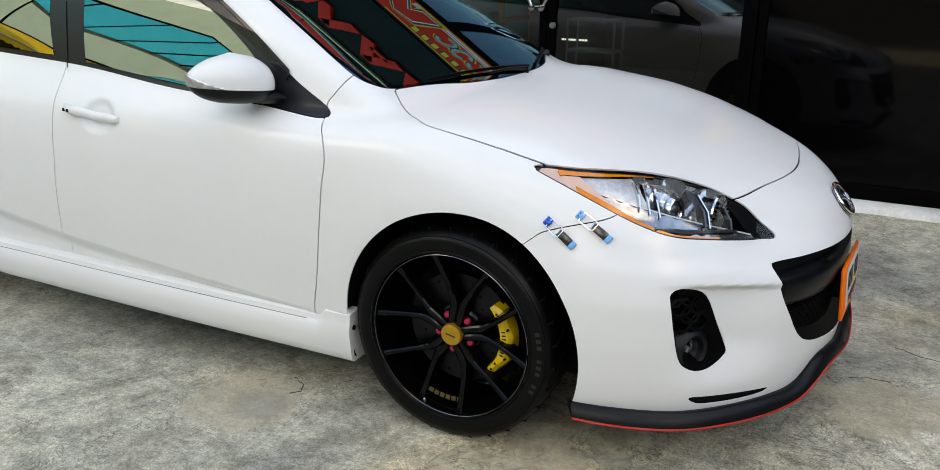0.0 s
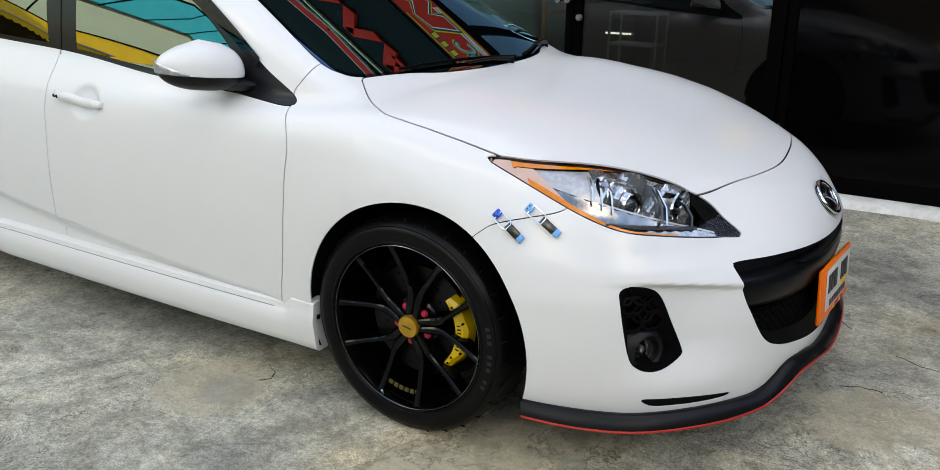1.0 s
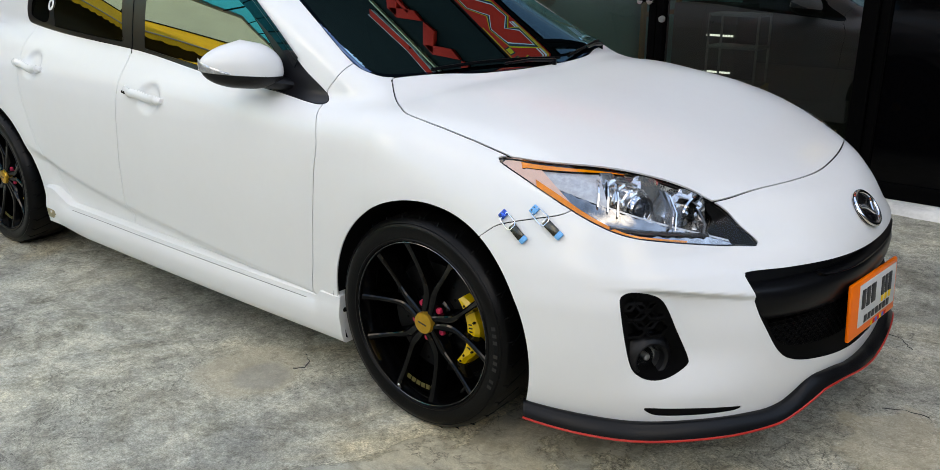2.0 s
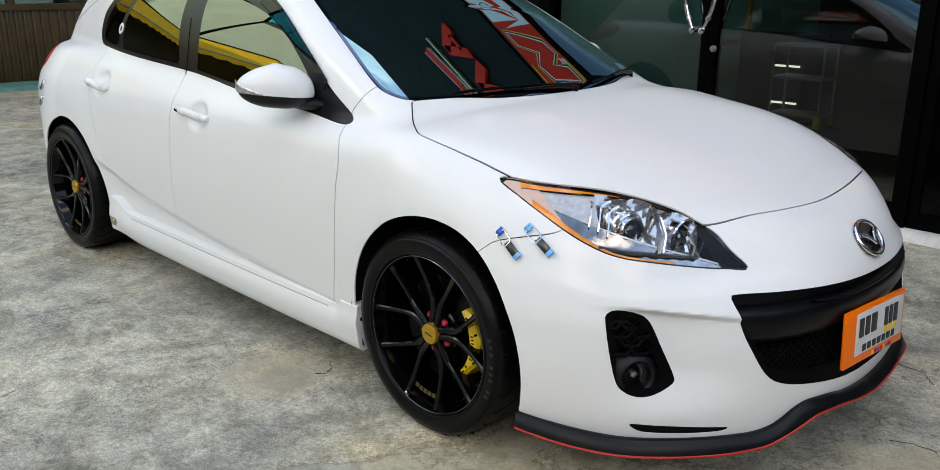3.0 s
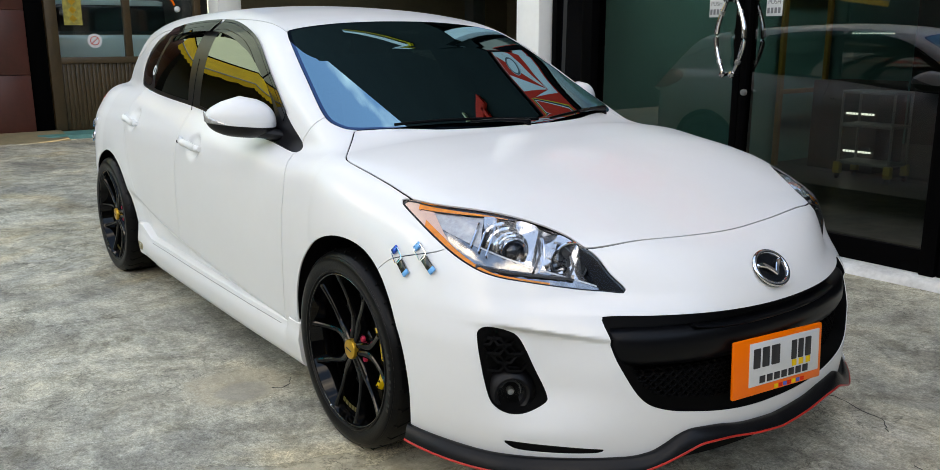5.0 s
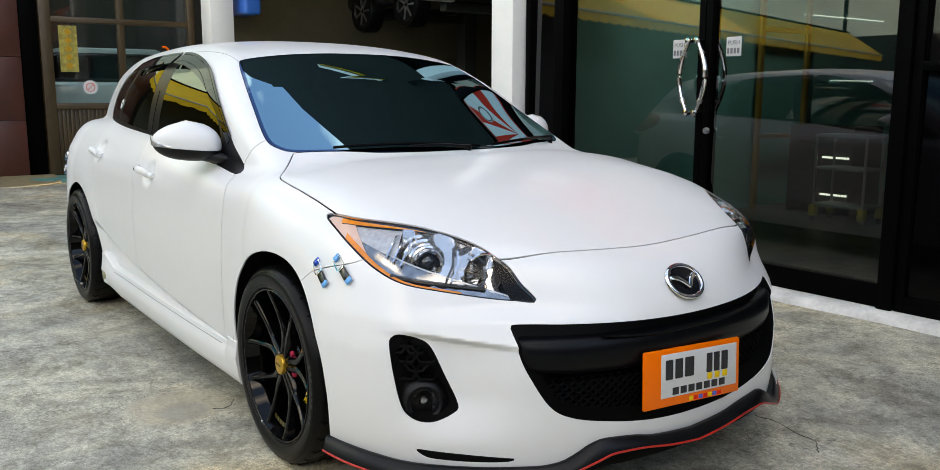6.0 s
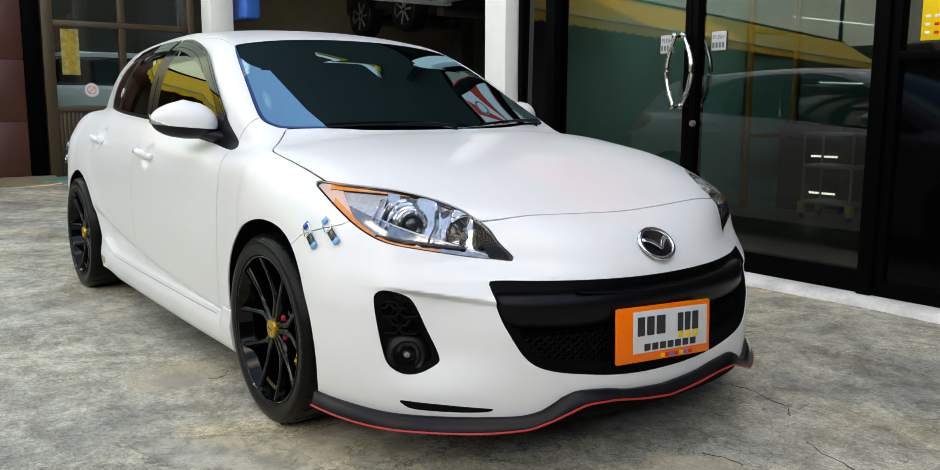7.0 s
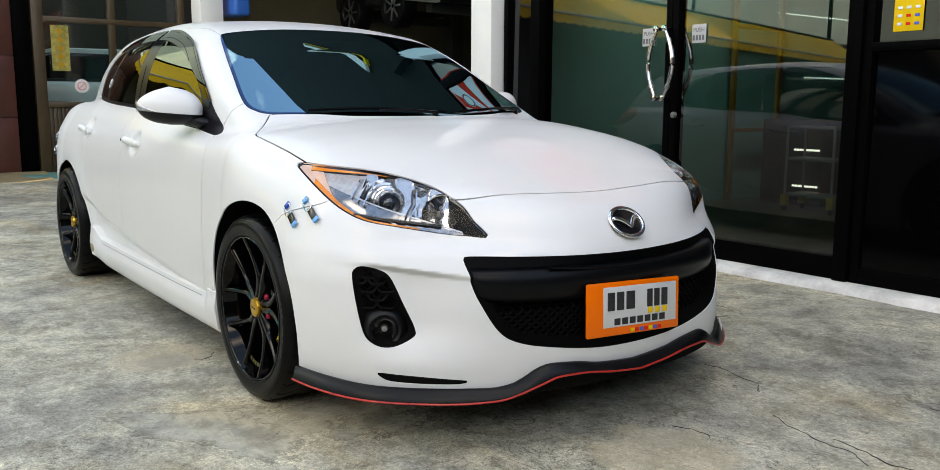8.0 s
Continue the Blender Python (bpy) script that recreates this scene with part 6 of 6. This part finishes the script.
structure_bits(end, "pane", END_GLASS, [((END_X - .012, .54, 1.01), (END_X - .004, 1.37, 2.06)), ((END_X - .012, 1.46, 1.01), (END_X - .004, 2.33, 2.06)), ((END_X - .012, .54, 2.13), (END_X - .004, 2.33, 3.2))], 0, "window glass of the end building")
structure_bits(end, "door_leaf", FRAME_BLACK, [((END_X - .10, .16, .02), (END_X - .05, .40, 3.2))], .004, "dark folded door leaf")
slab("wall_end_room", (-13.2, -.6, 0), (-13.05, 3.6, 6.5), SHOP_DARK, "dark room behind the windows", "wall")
slab("wall_end_top", (END_X - .10, -1.6, 3.35), (END_X + .06, 2.35, 8.0), PALE_WALL, "pale upper wall of the end building", "wall")
red = tagged(new("wall_red"), "dark red-brown tiled wall", "wall", kind="structure")
for i in range(3):
    for k in range(4):
        b = bmesh.new()
        box(b, (END_X - .25, -1.60 + .585 * i, .0 + .80 * k), (END_X + .10, -1.605 + .585 * (i + 1), .795 + .80 * k), .006)
        part("tile", b, REDWALL, red)
b = bmesh.new()
rows = []
for i in range(50):
    y = -1.62 + 2.05 * i / 49
    out = .62 + .08 * noise.noise((y * 2.5, 9, 0)) + .04 * noise.noise((y * 9, 2, 0))
    rows.append([(END_X + .11, y, 0), (END_X + .11, y, .085), (END_X + .25, y, .075), (END_X + out, y, .010), (END_X + out + .05, y, 0)])
strip_piece(b, rows, True)
tagged(part("step_end", b, TAN_MAT), "worn tan concrete ramp before the tiled wall", "threshold", kind="structure")
b = bmesh.new()
rows = []
for i in range(60):
    y = .10 + 2.2 * i / 59
    out = .50 + .05 * noise.noise((y * 3, 4, 0)) + .03 * noise.noise((y * 11, 1, 0)) - .30 * max(0, .35 - y)
    rows.append([(END_X + .06, y, 0), (END_X + .06, y, .062), (END_X + out - .03, y, .058), (END_X + out, y, .045), (END_X + out + .02, y, 0)])
strip_piece(b, rows, True)
tagged(part("step_teal", b, TEAL_STEP), "worn teal painted concrete step with a broken edge", "step", kind="structure")
notice = tagged(new("no_smoking_sign"), "round white no smoking sticker on the window", "sign")
b = bmesh.new()
lathe(b, [(.0001, 0), (.092, 0), (.092, -.003)], "X", 40, (END_X + .002, .985, 1.22))
part("disc", b, WHITE_PRINT, notice)
b = bmesh.new()
lathe(b, [(.050, .002), (.058, .002), (.058, -.001), (.050, -.001)], "X", 40, (END_X + .003, .985, 1.22), True)
part("ring", b, RED_PRINT, notice)
b = bmesh.new()
box(b, (0, -.050, -.004), (.002, .050, .004), 0, pose(END_X + .004, .985, 1.22, 42))
part("slash", b, RED_PRINT, notice)
charm = tagged(new("paper_charm"), "gold printed paper strip hung in the window", "poster")
b = bmesh.new()
box(b, (END_X + .0, .63, 1.42), (END_X + .004, .855, 2.02))
part("sheet", b, GOLD_PAPER, charm)
for k in range(5):
    b = bmesh.new()
    box(b, (0, -.035, -.035), (.003, .035, .035), 0, pose(END_X + .0045, .742, 1.50 + .11 * k, 45))
    part("mark", b, GOLD, charm)


def parked_pickup():
    """A pale blue car standing behind the end building's glass."""
    ob = tagged(new("pale_car"), "pale blue car standing inside the end building", "car")
    for n, lo, hi, mt in (("body", (-12.4, .55, .55), (-11.0, 2.3, 1.30), PALE_BLUE), ("cabin", (-12.2, .75, 1.28), (-11.2, 2.3, 1.72), GLOSS_BLACK), ("roof", (-12.15, .85, 1.70), (-11.25, 2.3, 1.80), PALE_BLUE)):
        b = bmesh.new()
        box(b, lo, hi, .08, None, 4)
        part(n, b, mt, ob)
    b = bmesh.new()
    lathe(b, [(.0001, -.02), (.17, -.02), (.30, -.03), (.31, .0), (.31, .2)], "X", 30, (-11.05, .95, .31))
    part("tyre", b, TYRE, ob)
    b = bmesh.new()
    lathe(b, [(.0001, -.02), (.17, -.02), (.30, -.03), (.31, .0), (.31, .2)], "X", 30, (-11.05, 2.0, .31))
    part("tyre", b, TYRE, ob)


parked_pickup()

# the yard's other side, seen in the glass: yellow awning, teal canopy
def awning():
    ob = tagged(new("awning"), "yellow fabric awning with a scalloped valance", "awning")
    p0, p1 = Vector((-7.9, -.9, 2.46)), Vector((-11.2, -18.0, 2.46))
    d = (p1 - p0).normalized()
    n = Vector((d.y, -d.x, 0))
    n = -n if n.x > 0 else n          # away from the yard
    L = (p1 - p0).length
    b = bmesh.new()
    rows = []
    N = 420
    for i in range(N + 1):
        s = L * i / N
        p = p0 + d * s
        drop = .045 * abs(math.sin(s * math.pi / .30))
        rows.append([p - Vector((0, 0, drop - .04)), p + Vector((0, 0, .12)), p + Vector((0, 0, .16))])
    strip_piece(b, rows)
    part("valance", b, AWNING_YELLOW, ob, "scalloped yellow valance")
    b = bmesh.new()
    strip_piece(b, [[p0 + d * (L * i / 40) + Vector((0, 0, .20)), p0 + d * (L * i / 40) + n * 1.0 + Vector((0, 0, .85))] for i in range(41)])
    part("canvas", b, AWNING_YELLOW, ob, "yellow canvas slope")
    b = bmesh.new()
    tube(b, [p0 + Vector((0, 0, .18)) - n * .01, p1 + Vector((0, 0, .18)) - n * .01], .022, 8)
    part("front_bar", b, AWNING_STRIPE, ob, "grey front bar")
    b = bmesh.new()
    tube(b, [p0 + n * 1.0 + Vector((0, 0, .87)), p1 + n * 1.0 + Vector((0, 0, .87))], .03, 8)
    part("wall_bar", b, GAP, ob)
    b = bmesh.new()
    q = [p0 + n * 1.05 + d * 1.0, p1 + n * 1.05, p1 + n * 5, p0 + n * 5 + d * 1.0]
    lo = [b.verts.new((v.x, v.y, 0)) for v in q]
    hi = [b.verts.new((v.x, v.y, 3.28)) for v in q]
    for k in range(4):
        b.faces.new((lo[k], lo[(k + 1) % 4], hi[(k + 1) % 4], hi[k]))
    b.faces.new(hi)
    tagged(part("building_low", b, SHOP_DARK), "low dark shop building under the awning", "building", kind="structure")


awning()
def teal_canopy():
    """A long translucent roof beside the awning, its sheets between dark purlins."""
    ob = tagged(new("teal_canopy"), "teal translucent sheet canopy on dark purlins", "canopy")
    near0, near1 = Vector((-8.5, -3.0, 6)), Vector((-12.2, -17.6, 6))
    far0, far1 = Vector((-11.5, -5.2, 6)), Vector((-17.2, -17.4, 6))
    N = 6
    for k in range(N):
        q = [near0.lerp(near1, k / N), near0.lerp(near1, (k + 1) / N), far0.lerp(far1, (k + 1) / N), far0.lerp(far1, k / N)]
        b = bmesh.new()
        lo, hi = [b.verts.new(p) for p in q], [b.verts.new(p + Vector((0, 0, .02))) for p in q]
        b.faces.new(lo)
        b.faces.new(hi)
        for i in range(4):
            b.faces.new((lo[i], lo[(i + 1) % 4], hi[(i + 1) % 4], hi[i]))
        part("sheet", b, TEAL_SHEET, ob)
    for k in range(N + 1):
        b = bmesh.new()
        tube(b, [near0.lerp(near1, k / N) - Vector((0, 0, .05)), far0.lerp(far1, k / N) - Vector((0, 0, .05))], .05, 6)
        part("purlin", b, FRAME_BLACK, ob)
    for p, q, mt, r in ((near0, near1, FRAME_BLACK, .05), (far0, far1, AWNING_STRIPE, .12)):
        b = bmesh.new()
        tube(b, [p, q], r, 6)
        part("edge_beam", b, mt, ob)
    for p in (far0, far1, near1):
        b = bmesh.new()
        tube(b, [(p.x, p.y, 0), (p.x, p.y, 5.95)], .06, 12)
        part("post", b, FRAME_BLACK, ob)


teal_canopy()

# signs on the fascia, seen mirrored in the windscreen
banner = tagged(new("shop_banner"), "printed banner with red rays and red zigzag over the doors", "banner")
BY = 2.470


def banner_piece(name, mat, pts, depth=.003):
    b = bmesh.new()
    f = [b.verts.new((x, BY - depth, z)) for x, z in pts]
    k = [b.verts.new((x, BY + .02, z)) for x, z in pts]
    b.faces.new(f)
    for i in range(len(pts)):
        b.faces.new((f[i], f[(i + 1) % len(pts)], k[(i + 1) % len(pts)], k[i]))
    part(name, b, mat, banner)


banner_piece("sheet", RED_PRINT, [(-2.42, 2.30), (.05, 2.30), (.05, 2.98), (-1.62, 2.98), (-2.42, 3.00)])
banner_piece("white_field", WHITE_PRINT, [(-2.40, 2.32), (-1.70, 2.32), (-1.70, 2.96), (-2.40, 2.98)], .006)
for k in range(8):
    a0, a1 = radians(4 + 21 * k), radians(4 + 21 * k + 11)
    c = (-1.75, 2.45)
    ray = [c] + [(max(min(c[0] - 1.2 * math.cos(a), -1.70), -2.40), min(max(c[1] + 1.2 * math.sin(a), 2.32), 2.96)) for a in (a0, a1)]
    banner_piece("ray", RED_PRINT, ray, .009)
b = bmesh.new()
lathe(b, [(.0001, -.002), (.10, -.002), (.10, .004)], "Y", 32, (-2.06, BY - .010, 2.76))
part("roundel", b, WHITE_PRINT, banner)
b = bmesh.new()
lathe(b, [(.075, -.003), (.095, -.003), (.095, .004), (.075, .004)], "Y", 32, (-2.06, BY - .012, 2.76), True)
part("roundel_ring", b, GREY_PRINT, banner)
for name, mat, grow, dep in (("zigzag_edge", YELLOW_PRINT, .050, .007), ("zigzag_shadow", INK, .036, .010), ("zigzag_rim", WHITE_PRINT, .012, .012), ("zigzag", RED_PRINT, 0, .014)):
    x, z = -1.66, 2.42
    banner_piece(name, mat, [(x - grow, z + .46 + grow), (x + .15, z + .46 + grow), (x + .27, z + .20 + grow * 1.6), (x + .40, z + .40 + grow), (x + .55 + grow, z + .34 + grow), (x + .62 + grow, z - .02 - grow), (x + .47 - grow, z - .02 - grow),
                             (x + .42, z + .18 - grow * 1.4), (x + .30, z - .04 - grow), (x + .17 - grow, z - .02 - grow)], dep)
# rounded outline letters, plain loops in grey with a black edge
for k in range(6):
    x = -.86 + .155 * k
    for name, mat, grow, dep in (("loop_edge", YELLOW_PRINT, .026, .0065), ("loop_shadow", INK, .014, .009), ("loop", CART_GREY, 0, .012)):
        b = bmesh.new()
        n = 20
        ring = [[((.072 + grow + o * (.030 + grow * 1.4)) * math.cos(t), (.125 + grow + o * (.034 + grow * 1.4)) * math.sin(t), y) for t in np.linspace(.5 if k % 2 else -2.4, (5.8 if k % 2 else 2.7), n)] for o, y in ((0, -dep), (-1, -dep), (-1, .01), (0, .01))]
        strip_piece(b, [[r[i] for r in ring] for i in range(n)], True)
        bmesh.ops.transform(b, verts=b.verts, matrix=Matrix.Translation((x, BY, 2.585)) @ Matrix(((1, 0, 0, 0), (0, 0, 1, 0), (0, 1, 0, 0), (0, 0, 0, 1))) @ Matrix.Rotation(radians(12), 4, "Z"))
        part(name, b, mat, banner)
for k in range(11):
    x = -1.06 + .10 * k
    banner_piece("small_letter", YELLOW_PRINT, [(x, 2.82), (x + .052, 2.82), (x + .062, 2.92), (x + .012, 2.92)], .007)
    banner_piece("small_letter_edge", INK, [(x - .012, 2.808), (x + .062, 2.808), (x + .074, 2.932), (x, 2.932)], .005)
for z0, z1, mt in ((2.315, 2.335, YELLOW_PRINT), (2.345, 2.375, WHITE_PRINT), (2.395, 2.415, WHITE_PRINT), (2.945, 2.965, YELLOW_PRINT)):
    banner_piece("stripe", mt, [(-1.30, z0), (.03, z0 + .02), (.03, z1 + .02), (-1.30, z1)], .006)
letters = tagged(new("facade_letters"), "large red raised letter shapes on the dark fascia", "sign")


def letter_bar(name, mat, a, c, w):
    b = bmesh.new()
    a, c = Vector((a[0], 2.42, a[1])), Vector((c[0], 2.42, c[1]))
    m = flat_frame((a + c) / 2, c - a, (0, -1, 0))
    L = (c - a).length / 2
    box(b, (-L, -w, -.03), (L, w, .03), .004, m)
    part(name, b, mat, letters)


for k in range(6):
    x = -1.95 + .46 * k
    dz = -.05 * (x + 1.9)
    letter_bar("letter_stroke", RED_PRINT, (x, 3.93 + dz), (x + .16, 4.42 + dz), .062)
    letter_bar("letter_stroke", RED_PRINT, (x + .16, 4.42 + dz), (x + .33, 3.93 + dz), .062)
    if k % 2 == 0:
        letter_bar("letter_bar", RED_PRINT, (x + .07, 4.06 + dz), (x + .26, 4.06 + dz), .040)
letter_bar("rule", CREAM, (-2.02, 4.70), (1.4, 4.50), .020)
for a, c in (((-1.95, 4.98), (-1.45, 4.86)), ((-1.45, 4.86), (-.75, 4.98)), ((-.75, 4.98), (.05, 4.80)), ((.05, 4.80), (.7, 4.78))):
    letter_bar("red_band", RED_PRINT, a, c, .085)
    for dz in (-.098, .098):
        letter_bar("band_edge", WHITE_PRINT, (a[0], a[1] + dz), (c[0], c[1] + dz), .008)

# plain buildings that close the yard, and an added light block to the east
slab("building_across", (-4.5, -17, 0), (34, -11.5, 4.6), SHOP_DARK, "plain dark shop row across the yard", "building")
slab("building_corner", (-16, -28, 0), (-4.5, -19, 3.3), SHOP_DARK, "plain dark low building behind the awning's end", "building")
# unseen block, added only to darken the light from the east
slab("building_east", (9, -20, 0), (15, 14, 4.4), SHOP_DARK, "plain dark block added out of view to cut skylight from the east", "building")
slab("wall_end_side", (-13.04, 2.45, 0), (-10.27, 2.6, 6.5), SHOP_DARK, "dark side wall of the end room", "wall")
for mat, dz, w in ((YELLOW_PRINT, -.10, .05), (WHITE_PRINT, .0, .10)):
    for a, c in (((-4.85, 5.95), (-4.2, 5.42)), ((-4.2, 5.42), (-3.75, 5.06)), ((-3.75, 5.06), (-3.2, 4.62))):
        letter_bar("swoosh", mat, (a[0], a[1] + dz), (c[0], c[1] + dz), w)
slab("building_far", (-31, -60, 0), (-26, 9, 20), PALE_WALL, "plain pale green building beyond the canopy", "building")

strip = tagged(new("led_strip"), "row of small lit white LEDs on the teal partition", "light strip")
for k in range(14):
    b = bmesh.new()
    y = 6.67 + .062 * k
    box(b, (-2.759, y, 1.285), (-2.750, y + .020, 1.295), .002)
    part("led_segment", b, LED_GLOW, strip)
strip = tagged(new("led_strip"), "long row of small lit white LEDs high on the teal partition", "light strip")
for k in range(24):
    b = bmesh.new()
    y = 6.12 + .064 * k
    box(b, (-2.759, y, 1.938), (-2.750, y + .030, 1.946), .002)
    part("led_segment", b, LED_GLOW, strip)
arrow = tagged(new("arrow_sign"), "small orange arrow with a white ball on the window frame", "sign")
b = bmesh.new()
tube(b, bez((END_X + .07, 1.95, 1.775), (END_X + .07, 1.99, 1.79), (END_X + .07, 2.03, 1.76), (END_X + .07, 2.05, 1.69), 10), .016, 8)
part("arrow_bar", b, PLATE_ORANGE, arrow)
b = bmesh.new()
bmesh.ops.create_uvsphere(b, u_segments=20, v_segments=12, radius=.042, matrix=Matrix.Translation((END_X + .06, 2.09, 1.64)))
part("ball", b, WHITE_PRINT, arrow)
b = bmesh.new()
tube(b, [(END_X + .02, 2.09, 1.60), (END_X + .06, 2.09, 1.62)], .008, 6)
part("stalk", b, STEEL, arrow)
